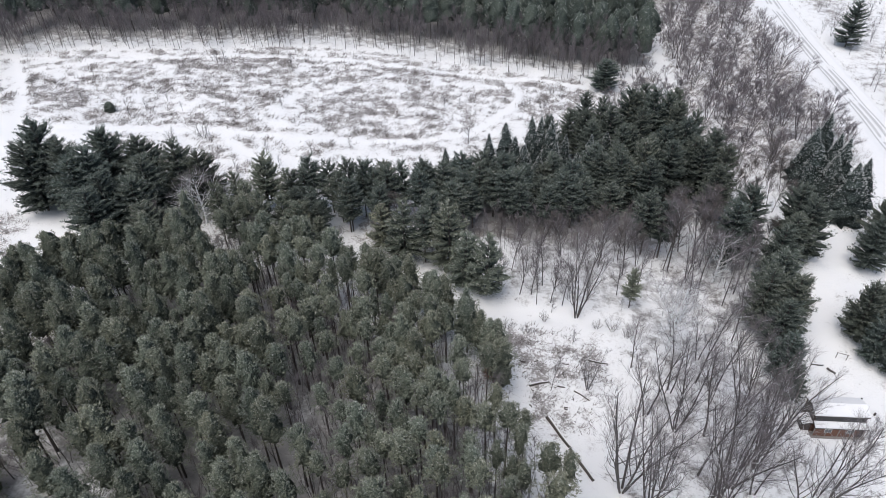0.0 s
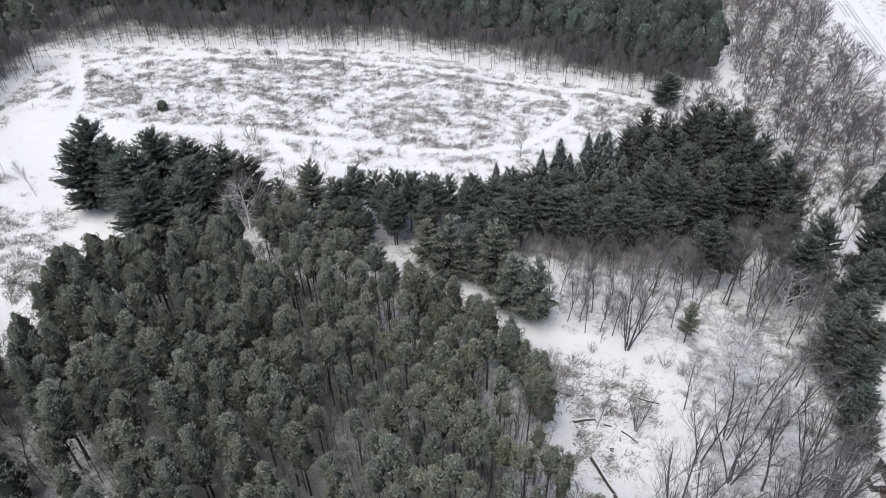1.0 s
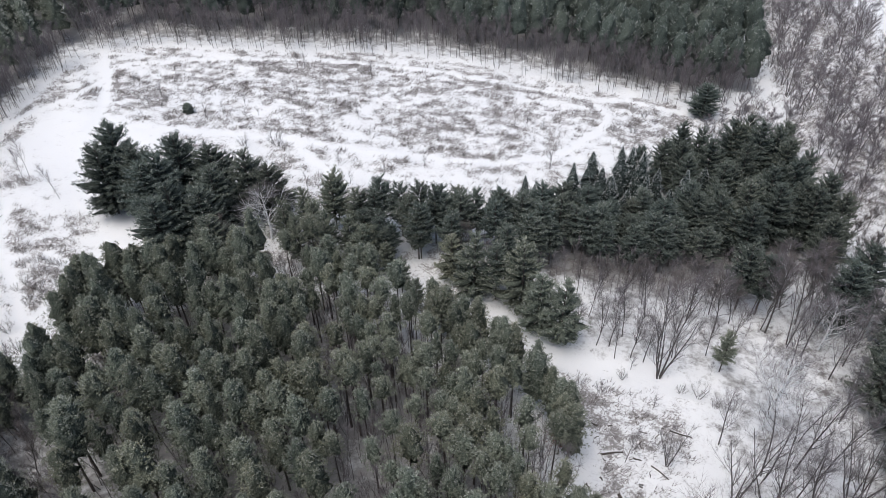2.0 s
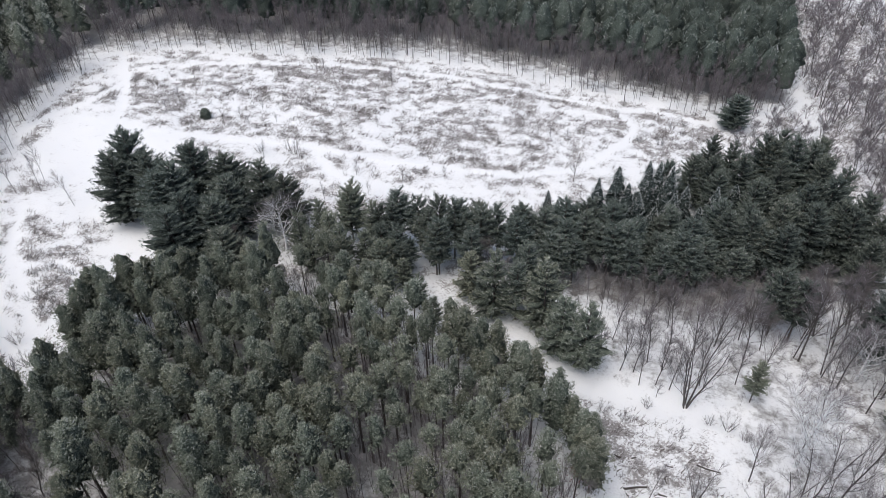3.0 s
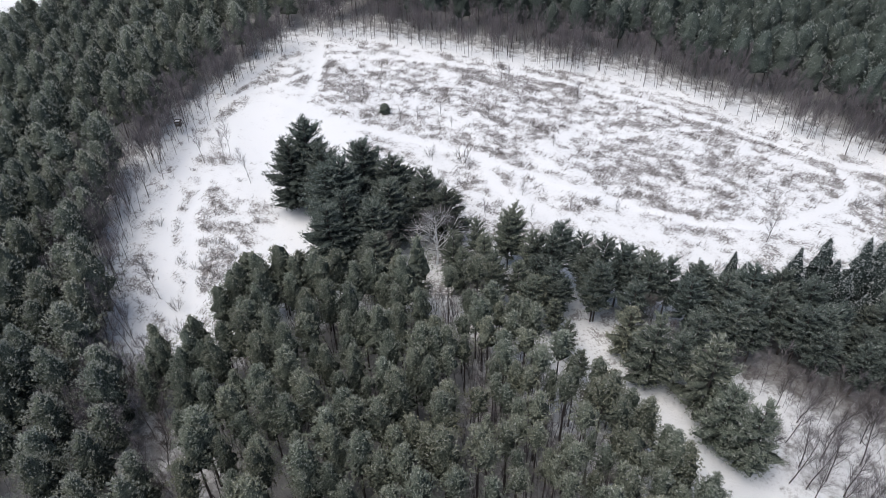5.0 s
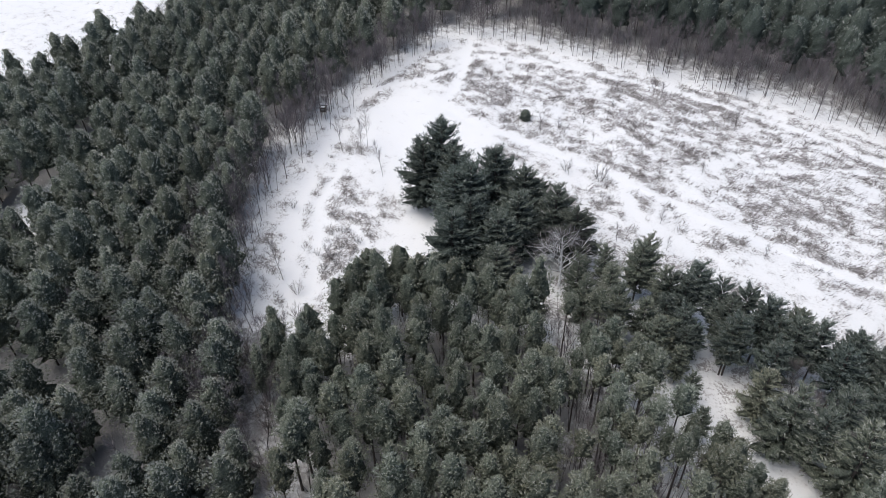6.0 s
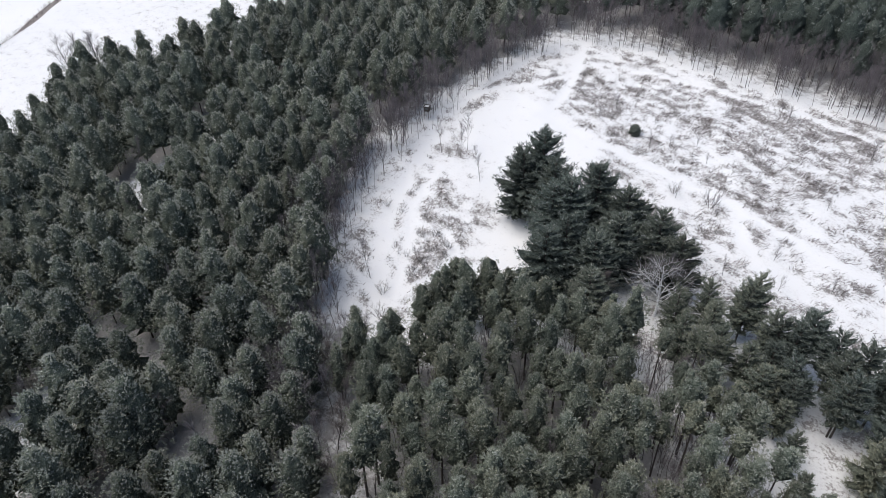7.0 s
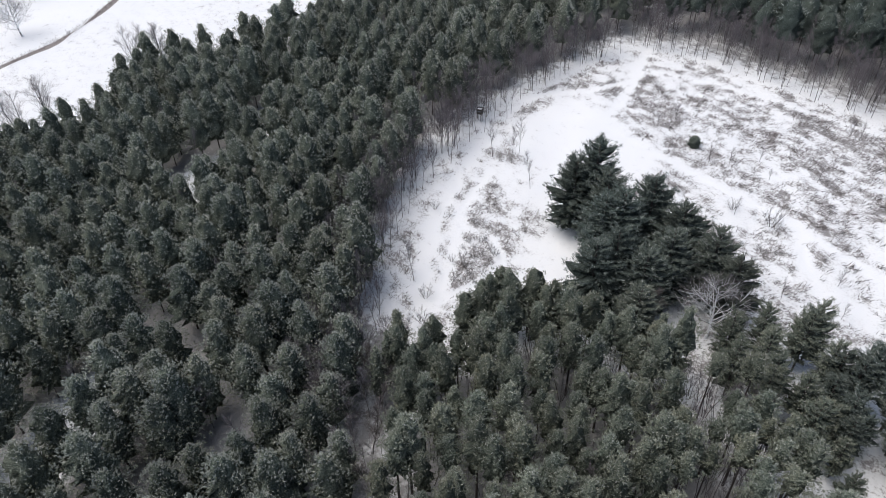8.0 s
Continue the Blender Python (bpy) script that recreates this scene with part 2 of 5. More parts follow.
SMOOTH_WEST = [(-112, 116), (-112, 134), (-98, 138), (-80, 133), (-76, 112), (-64, 101), (-62, 93), (-70, 89), (-77, 89), (-82, 95), (-80, 99), (-90, 103), (-97, 111)]
YARD = [(52, 56), (66, 54), (72, 66), (62, 76), (55, 72)]
SCRUB = [(60, 122), (62, 172), (68, 300), (106, 300), (102, 150), (98, 131)]
SCRUB_FAR = [(113, 138), (112, 190), (118, 250), (175, 262), (150, 190), (130, 138)]
TRAILS = [
    ([(-105, 134), (-88, 132.6), (-74, 133.4), (-53.5, 134), (-35.6, 132.6), (-17.5, 132), (-7.6, 132.2), (-0.2, 135.2), (4.4, 136.6), (10.3, 142.4), (16, 150), (18, 157), (15, 164)], 0.8),
    ([(15, 164.5), (22.6, 165), (30.1, 162.7), (37.5, 161.1)], 0.6),
    ([(-109, 158), (-93, 164.8), (-78, 168), (-57, 172), (-33, 172), (-9.8, 168.7), (15, 164.5)], 0.45),
    ([(-119, 173), (-111.7, 162.2), (-105.6, 152.5), (-99.5, 139), (-98, 131)], 0.9),
    ([(-105.4, 151), (-108, 142), (-113.5, 134.5), (-116, 128), (-113, 118)], 0.8),
    ([(-114, 114), (-109, 110), (-101.8, 96.5), (-95.5, 87.5), (-88.5, 79.5), (-80.9, 73.5), (-75, 69)], 1.2),
    ([(-100, 104), (-93.5, 91), (-88.7, 87), (-82.6, 80.5), (-78.5, 75)], 0.8),
    ([(-52.5, 134.5), (-46.7, 128), (-40.5, 122.5)], 0.9),
    ([(-77.5, 75), (-76, 83), (-79, 89.3), (-83.7, 91)], 0.8),
    ([(-10, 166), (-19, 161.8), (-25, 157), (-32, 152)], 0.15),
    ([(45, 77), (30, 78.2), (19, 80), (7, 81.2), (-1, 83.8), (-10, 89.6)], 1.4),
    ([(-10, 89.6), (-16.5, 92.6), (-21.6, 97.3), (-25.4, 102.8), (-31.5, 113)], 0.4),
    ([(90, 122), (75, 100), (66, 86), (61, 74), (60, 64)], 1.7),
]
# dense weed patches: centre, half sizes, how dense
PATCHES = [
    (-106.4, 144.4, 2.6, 4.2, 1.9), (-103.2, 154, 1.4, 2.6, 1.7), (-97.8, 149.9, 3.6, 1.0, 1.6), (-96.1, 145.4, 3.4, 0.9, 1.5), (-95.3, 141.2, 2.8, 0.9, 1.5),
    (-10.1, 163.8, 5.2, 2.4, 1.9), (-31.6, 159.8, 2.2, 0.9, 1.9), (-29.1, 165.8, 7, 2.2, 1.4), (-24.5, 138.5, 6, 3.6, 1.4), (-5.4, 143.6, 4.3, 2.4, 1.35),
    (21.8, 154.2, 5.2, 2.9, 1.5), (29, 164.2, 6.5, 1.6, 1.45), (-50.6, 159.8, 5.6, 4, 1.35), (-45.4, 151.1, 3.9, 2.5, 1.6), (-75.8, 154, 6.7, 3.6, 1.35),
    (-29.7, 127.7, 4.6, 2.2, 1.2), (-80.9, 83.5, 3.2, 5.6, 2.0), (-89.2, 92.1, 1.4, 1.9, 1.7), (-80.6, 91.9, 1.7, 1.1, 2.0), (-86.5, 95, 3.9, 2.2, 1.4),
]
ROAD = [(100, 40), (103, 90), (105, 131), (106.5, 146), (107.5, 165), (108.5, 193), (112, 231), (119, 300), (140, 480)]


def axis_lines(lo, hi, step, far_lo, far_hi):
    mid = list(np.arange(lo, hi + 0.01, step))
    a, s = [lo], step
    while a[-1] > far_lo:
        s *= 1.25
        a.append(a[-1] - s)
    b, s = [mid[-1]], step
    while b[-1] < far_hi:
        s *= 1.25
        b.append(b[-1] + s)
    return np.array(a[:0:-1] + mid + b[1:])


def fbm(x, y, scale, seed):
    return np.array([noise.fractal(Vector((a * scale + seed, b * scale, seed * 1.7)), 1.0, 2.0, 4) for a, b in zip(x, y)])


def brush_field(x, y):
    """How densely weeds stand out of the snow, and how worn the trails are."""
    patch = np.clip(0.5 + 0.75 * fbm(x, y, 0.075, 3.1) + 0.4 * fbm(x, y, 0.3, 9.3), 0, 1)
    xw, yw = x + 3.0 * fbm(x, y, 0.09, 21.0), y + 3.0 * fbm(x, y, 0.09, 33.0)
    b = np.where(inside(x, y, EDGE + [(60, 110), (0, 92), (-40, 96), (-60, 84)]), 0.95, 0.5)
    for poly, amount in ((MEADOW, 1.12), (BRUSH_EAST, 1.2), (BRUSH_SOUTH, 0.8), (BRUSH_WEST_TWO, 1.25), (EASTWOOD, 0.7), (CUTOVER, 1.05), (SMOOTH_WEST, 0.1), (YARD, 0.05), (SCRUB, 1.45), (SCRUB_FAR, 0.95)):
        ins = inside(xw, yw, poly)
        edge = np.clip(line_distance(xw, yw, poly + poly[:1]) / (2.5 if poly in (BRUSH_WEST_TWO, SMOOTH_WEST, CUTOVER) else 5.0), 0, 1)
        b = np.where(ins, b + (amount - b) * edge, b)
    b *= 0.52 + 0.72 * patch
    for cx, cy, rx, ry, amount in PATCHES:
        w = np.exp(-(((0.6 * xw + 0.4 * x - cx) / rx) ** 2 + ((0.6 * yw + 0.4 * y - cy) / ry) ** 2) ** 1.5)
        b = b + (0.3 + 0.75 * amount - b) * np.clip(w, 0, 1) * (0.7 + 0.3 * patch)
    clump = np.clip(0.5 + 1.5 * fbm(x * 0.62 + 0.15 * y, y, 0.42, 14.2), 0, 1)
    b *= 0.62 + 0.72 * clump
    # low terraces across the slope of the meadow
    step = np.sin((yw + 0.22 * xw) * 1.35 + 1.5 * np.sin(xw * 0.11))
    b *= np.where(inside(x, y, MEADOW), 1.0 + 0.05 * step, 1.0)
    b = np.where(line_distance(x, y, EDGE) < 6, np.maximum(b, 0.55), b)
    worn = np.zeros(len(x))
    for line, half in TRAILS:
        d = line_distance(x + 0.12 * (xw - x), y + 0.12 * (yw - y), line)
        worn = np.maximum(worn, np.clip((half + 0.45 - d) / 0.6, 0, 1))
    for line, half in TRAILS[:1] + TRAILS[2:7]:
        d = line_distance(x + 0.12 * (xw - x), y + 0.12 * (yw - y), line)
        b += 0.4 * np.clip(1 - np.abs(d - half - 1.7) / 1.4, 0, 1) * inside(x, y, MEADOW)
    b *= 1 - 0.97 * worn
    b *= np.clip((line_distance(x, y, ROAD) - np.where(x < 104, 9.0, 5.0)) / 2.0, 0, 1)
    return b, worn, patch, xw, yw


def build_ground():
    gx, gy = axis_lines(-125, 64, 0.75, -2600, 2600), axis_lines(40, 180, 0.75, -2600, 2600)
    X, Y = np.meshgrid(gx, gy)
    x, y = X.ravel(), Y.ravel()
    z = height(x, y)
    brush, litter_shade = np.zeros(len(x)), np.zeros(len(x))
    near = (x > -240) & (x < 250) & (y > 0) & (y < 320)
    xn, yn = x[near], y[near]
    b, worn, patch, xw, yw = brush_field(xn, yn)
    brush[near] = np.minimum(b, 1.3)
    z[near] += 0.16 * (patch - 0.5) * (b > 0.2) - 0.16 * worn
    lit = np.zeros(len(xn))
    # needle litter in the woods, deepened to paint the trees' shade as well
    for poly in (PLANTATION, WESTWOOD, NORTHWOOD):
        lit = np.where(inside(xw, yw, poly), 1.3 * np.clip(line_distance(xw, yw, poly + poly[:1]) / 6.0, 0, 1), lit)
    lit = np.where(inside(xw, yw, SLIM_ZONE), lit * 0.78, lit * 1.2)
    beyond = ~inside(xn, yn, CLEARING) & (line_distance(xn, yn, EDGE) < 24) & ((xn < -83) | (yn > 150)) & (yn > 60) & (xn < 50)
    lit = np.where(beyond, np.maximum(lit, 0.95 * np.clip((line_distance(xn, yn, EDGE) - 1.0) / 9.0, 0, 1)), lit)
    for glade in ([(-87, 14), (-90, 19.5), (-94, 26)], [(-131, 51), (-135, 56.5), (-138, 63)], [(-144, 73), (-150, 78)]):
        lit *= np.clip((line_distance(xn, yn, glade) - 4.0) / 3.0, 0, 1)
    # shade of the strip between the woods, put into the ground colour
    strip = [(-82, 62), (-74, 67), (-64, 60), (-52, 52), (-48, 46), (-56, 44), (-66, 50)]
    lit = np.where(inside(xn, yn, strip), np.maximum(lit, 0.85), lit)
    # darker ground painted for the shade under the eastern pine belt
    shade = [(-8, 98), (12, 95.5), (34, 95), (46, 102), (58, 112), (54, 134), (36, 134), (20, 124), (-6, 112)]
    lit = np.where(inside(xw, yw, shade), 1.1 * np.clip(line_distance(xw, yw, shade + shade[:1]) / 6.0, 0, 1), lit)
    # twig shade painted onto the snow among the bare eastern trees
    lit = np.where(inside(xw, yw, EASTWOOD), np.maximum(lit, 0.5 * np.clip(line_distance(xw, yw, EASTWOOD + EASTWOOD[:1]) / 6.0, 0, 1)), lit)
    litter_shade[near] = lit
    me = bpy.data.meshes.new("ground")
    nx, ny = len(gx), len(gy)
    idx = np.arange(nx * ny).reshape(ny, nx)
    quads = np.stack([idx[:-1, :-1], idx[:-1, 1:], idx[1:, 1:], idx[1:, :-1]], -1).reshape(-1, 4)
    me.vertices.add(len(x))
    me.vertices.foreach_set("co", np.stack([x, y, z], -1).astype(np.float32).ravel())
    me.loops.add(quads.size)
    me.loops.foreach_set("vertex_index", quads.astype(np.int32).ravel())
    me.polygons.add(len(quads))
    me.polygons.foreach_set("loop_start", np.arange(0, quads.size, 4, dtype=np.int32))
    for name, values in (("brush", brush), ("litter_shade", litter_shade)):
        me.attributes.new(name, "FLOAT", "POINT").data.foreach_set("value", values.astype(np.float32))
    me.update()
    me.polygons.foreach_set("use_smooth", np.ones(len(quads), bool))
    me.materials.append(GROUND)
    tagged(new("ground", me), "snow-covered ground with dry weeds and packed trails", "ground", kind="structure")


# ---- mesh helpers ----
def tri_mesh(name, V, T, mats, slots=None, tone=None):
    me = bpy.data.meshes.new(name)
    V, T = np.asarray(V, np.float32), np.asarray(T, np.int32)
    me.vertices.add(len(V))
    me.vertices.foreach_set("co", V.ravel())
    me.loops.add(T.size)
    me.loops.foreach_set("vertex_index", T.ravel())
    me.polygons.add(len(T))
    me.polygons.foreach_set("loop_start", np.arange(0, T.size, 3, dtype=np.int32))
    for m in mats:
        me.materials.append(m)
    if slots is not None:
        me.polygons.foreach_set("material_index", np.asarray(slots, np.int32))
        me.polygons.foreach_set("use_smooth", np.asarray(slots) == 3)
    if tone is not None:
        me.attributes.new("tone", "FLOAT", "POINT").data.foreach_set("value", np.asarray(tone, np.float32))
    me.update()
    return me


def part(name, me, parent, label=""):
    ob = new(name, me)
    ob.parent = parent
    return tagged(ob, label)


def bm_part(name, bm, mat, parent, label=""):
    me = bpy.data.meshes.new(name)
    bm.to_mesh(me)
    bm.free()
    me.materials.append(mat)
    return part(name, me, parent, label)


def thing(name, m, label, category, group="", kind=""):
    ob = new(name)
    ob.empty_display_size = 0.3
    ob.matrix_world = m
    return tagged(ob, label, category, group, kind)


class Sticks:
    """Tapered tubes and thin twigs gathered into one list of triangles."""

    def __init__(self):
        self.v, self.t, self.n = [], [], 0

    def tube(self, pts, radii, sides=5):
        pts = np.asarray(pts, float)
        rings = []
        for i, (p, r) in enumerate(zip(pts, radii)):
            d = pts[min(i + 1, len(pts) - 1)] - pts[max(i - 1, 0)]
            d = d / (np.linalg.norm(d) + 1e-9)
            a = np.cross(d, (0.31, 0.95, 0.05))
            a /= np.linalg.norm(a) + 1e-9
            b = np.cross(d, a)
            ang = np.arange(sides) * 2 * np.pi / sides
            rings.append(p + r * (np.cos(ang)[:, None] * a + np.sin(ang)[:, None] * b))
        V = np.concatenate(rings)
        for i in range(len(pts) - 1):
            for k in range(sides):
                a, b = i * sides + k, i * sides + (k + 1) % sides
                self.t += [(self.n + a, self.n + b, self.n + b + sides), (self.n + a, self.n + b + sides, self.n + a + sides)]
        self.v.append(V)
        self.n += len(V)

    def twigs(self, start, way, length, width, rng):
        """Many thin twigs, each one long narrow triangle."""
        side = np.cross(way, rng.normal(size=way.shape))
        side /= np.linalg.norm(side, axis=1)[:, None] + 1e-9
        k = len(start)
        V = np.stack([start - side * width[:, None] / 2, start + side * width[:, None] / 2, start + way * length[:, None]], 1).reshape(-1, 3)
        self.v.append(V)
        self.t += [tuple(r) for r in (np.arange(k * 3).reshape(k, 3) + self.n)]
        self.n += k * 3

    def arrays(self):
        return np.concatenate(self.v), np.array(self.t, np.int32)


def unit(a):
    return a / (np.linalg.norm(a, axis=-1, keepdims=True) + 1e-9)


# ---- conifers ----
def sprays(C, A, ln, rng, spread, width=0.1):
    """Tufts of needles: narrow spikes that stand out from the bough around A."""
    way = unit(A + rng.normal(size=A.shape) * spread)
    side = unit(np.cross(way, rng.normal(size=A.shape)))
    mid = C - way * ln * 0.3
    return np.stack([mid - side * ln * width, mid + side * ln * width, mid + way * ln], 1).reshape(-1, 3)


def pine(seed, H, base, R, whorls=6, per=7, tufts=400, blades=5, frost=0.3, needle=0.32, hull=0.72, point=(1.6, 2.3), round_=(0.6, 0.76), jag=(0.86, 1.16), floor=0.56, tall=0.5, droop=0.0, rings=13, segs=14, dead=5, sides=6, limbs=3, skirt=0.62, lobe=0.62, rough=0.05):
    """A pine: a tapered stem and a crown whose surface is swollen by separate boughs of uneven length, bristling with needles and small frosted tips."""
    rng = np.random.default_rng(seed)
    wood = Sticks()
    lean = rng.normal(size=2) * 0.012 * H
    axis = lambda z: np.array([lean[0] * (z / H) ** 2, lean[1] * (z / H) ** 2, z])
    zs = np.linspace(0, H * 0.9, 5)
    wood.tube([axis(z) - (0, 0, 0.3 if z == 0 else 0) for z in zs], [0.0105 * H * (1.05 - z / H) + 0.012 for z in zs], sides)
    for q in range(dead):
        z = rng.uniform(0.3 * base, base * 1.05)
        ang = rng.uniform(0, 6.28)
        d = np.array([np.cos(ang), np.sin(ang), rng.uniform(-0.25, 0.3)])
        wood.tube([axis(z), axis(z) + d * rng.uniform(0.5, 1.5)], [0.026, 0.006], 3)
    p, q = rng.uniform(*point), rng.uniform(*round_)
    side, swell = rng.uniform(0, 6.28), rng.uniform(0.04, 0.16)
    D = H - base

    def reach(f):
        g = np.clip((f - 0.14) / 0.86, 0, 1)
        return R * (1 - g ** p) ** q * (skirt + (1 - skirt) * np.clip(f / 0.14, 0, 1))

    # boughs: height, direction, length
    bf, ba, bl = [], [], []
    for i in range(whorls):
        f = (i + rng.uniform(-0.25, 0.25)) / (whorls - 0.5)
        n = max(3, int(round(per * (0.35 + 0.65 * float(reach(min(max(f, 0.0), 0.97))) / R))))
        start = rng.uniform(0, 6.28)
        for k in range(n):
            bf.append(min(max(f + rng.uniform(-0.28, 0.28) / whorls, 0.0), 0.97))
            ba.append(start + 6.283 * (k + rng.uniform(-0.3, 0.3)) / n)
            bl.append(rng.uniform(*jag) * (1 + swell * math.cos(ba[-1] - side)))
    bf, ba, bl = np.array(bf), np.array(ba), np.array(bl)
    if limbs:
        for e in range(0, len(bf), limbs):
            L, o = float(reach(bf[e])) * bl[e] * 0.9, axis(base + D * bf[e])
            if L > 0.7:
                wood.tube([o - (0, 0, 0.15 * L), o + np.array([math.cos(ba[e]) * L, math.sin(ba[e]) * L, (0.22 * (bf[e] - 0.2) - droop) * L])], [0.034, 0.01], 3)

    def swollen(f, ang):
        r = reach(f)
        da = (ang[:, None] - ba[None] + np.pi) % (2 * np.pi) - np.pi
        u = da * np.maximum(r, 0.5)[:, None] / lobe
        w = (f[:, None] - bf[None]) * D / tall
        w = np.where(w > 0, w, w * 0.75)
        return floor + np.max((bl[None] - floor) * np.sqrt(np.clip(1 - 0.5 * (u * u + w * w), 0, 1)), 1)

    def place(rad, ang, f):
        z = base + D * f + 0.22 * rad * (f - 0.2) - droop * rad
        return np.column_stack([rad * np.cos(ang) + lean[0] * (z / H) ** 2, rad * np.sin(ang) + lean[1] * (z / H) ** 2, z])

    # the close mass of needles
    fr, an = np.meshgrid(np.linspace(0.0, 0.985, rings), np.arange(segs) * 2 * np.pi / segs, indexing="ij")
    fr = np.clip(fr.ravel() + rng.uniform(-0.3, 0.3, rings * segs) / rings, 0, 0.99)
    an = an.ravel() + np.repeat(np.arange(rings) % 2, segs) * np.pi / segs + rng.uniform(-0.3, 0.3, rings * segs) * 2 / segs
    core = place(hull * reach(fr) * swollen(fr, an) * rng.uniform(1 - 1.6 * rough, 1 + rough, len(fr)) + 0.04, an, fr)
    core = np.concatenate([core, [axis(H - 0.3), axis(base + 0.4)]])
    K = []
    for i in range(rings - 1):
        for w in range(segs):
            x0, x1 = i * segs + w, i * segs + (w + 1) % segs
            K += [(x0, x1, x1 + segs), (x0, x1 + segs, x0 + segs)]
    for w in range(segs):
        K += [((rings - 1) * segs + w, (rings - 1) * segs + (w + 1) % segs, rings * segs), ((w + 1) % segs, w, rings * segs + 1)]
    K = np.array(K)
    # tufts of needles through the outer crown, thickest on the boughs; upper ones paler, as frost and painted top light
    m = tufts * 3
    f, ang = rng.uniform(0, 1, m) ** 0.9, rng.uniform(0, 6.2832, m)
    sw = swollen(f, ang)
    chance = (reach(f) + 0.3) * np.clip((sw - floor) / (1 - floor) + 0.2, 0, 1.2)
    pick = np.argsort(rng.uniform(size=m) ** (1 / (chance + 1e-6)))[-tufts:]
    f, ang, sw = f[pick], ang[pick], sw[pick]
    A = unit(np.column_stack([np.cos(ang), np.sin(ang), 0.3 + 1.5 * f ** 1.4 - droop]))
    C = place(reach(f) * np.minimum(sw, 1 + 0.4 * (sw - 1)) * (1 - 0.42 * rng.uniform(0, 1, tufts) ** 1.5) + 0.04, ang, f)
    own = np.repeat(np.arange(tufts), blades)
    k = len(own)
    W = sprays(C[own] + rng.normal(size=(k, 3)) * needle * 0.16, A[own], (needle * rng.uniform(0.65, 1.3, k))[:, None], rng, 0.7, 0.105)
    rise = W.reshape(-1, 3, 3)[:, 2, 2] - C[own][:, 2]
    # frost share climbs with height to paint the brighter crown top
    frosty_light = rng.uniform(size=k) < frost * np.clip(0.5 + 2.0 * rise / needle, 0.1, 1.6) * (0.25 + 1.15 * f[own] ** 1.6)
    nw = len(W)
    tone = np.full(nw + len(core), float(np.clip(rng.beta(1.0, 1.5), 0, 1)))
    slots = np.concatenate([frosty_light.astype(int), np.full(len(K), 3)])
    return wood.arrays(), (np.concatenate([W, core]), np.concatenate([np.arange(nw).reshape(-1, 3), K + nw]), slots, tone)


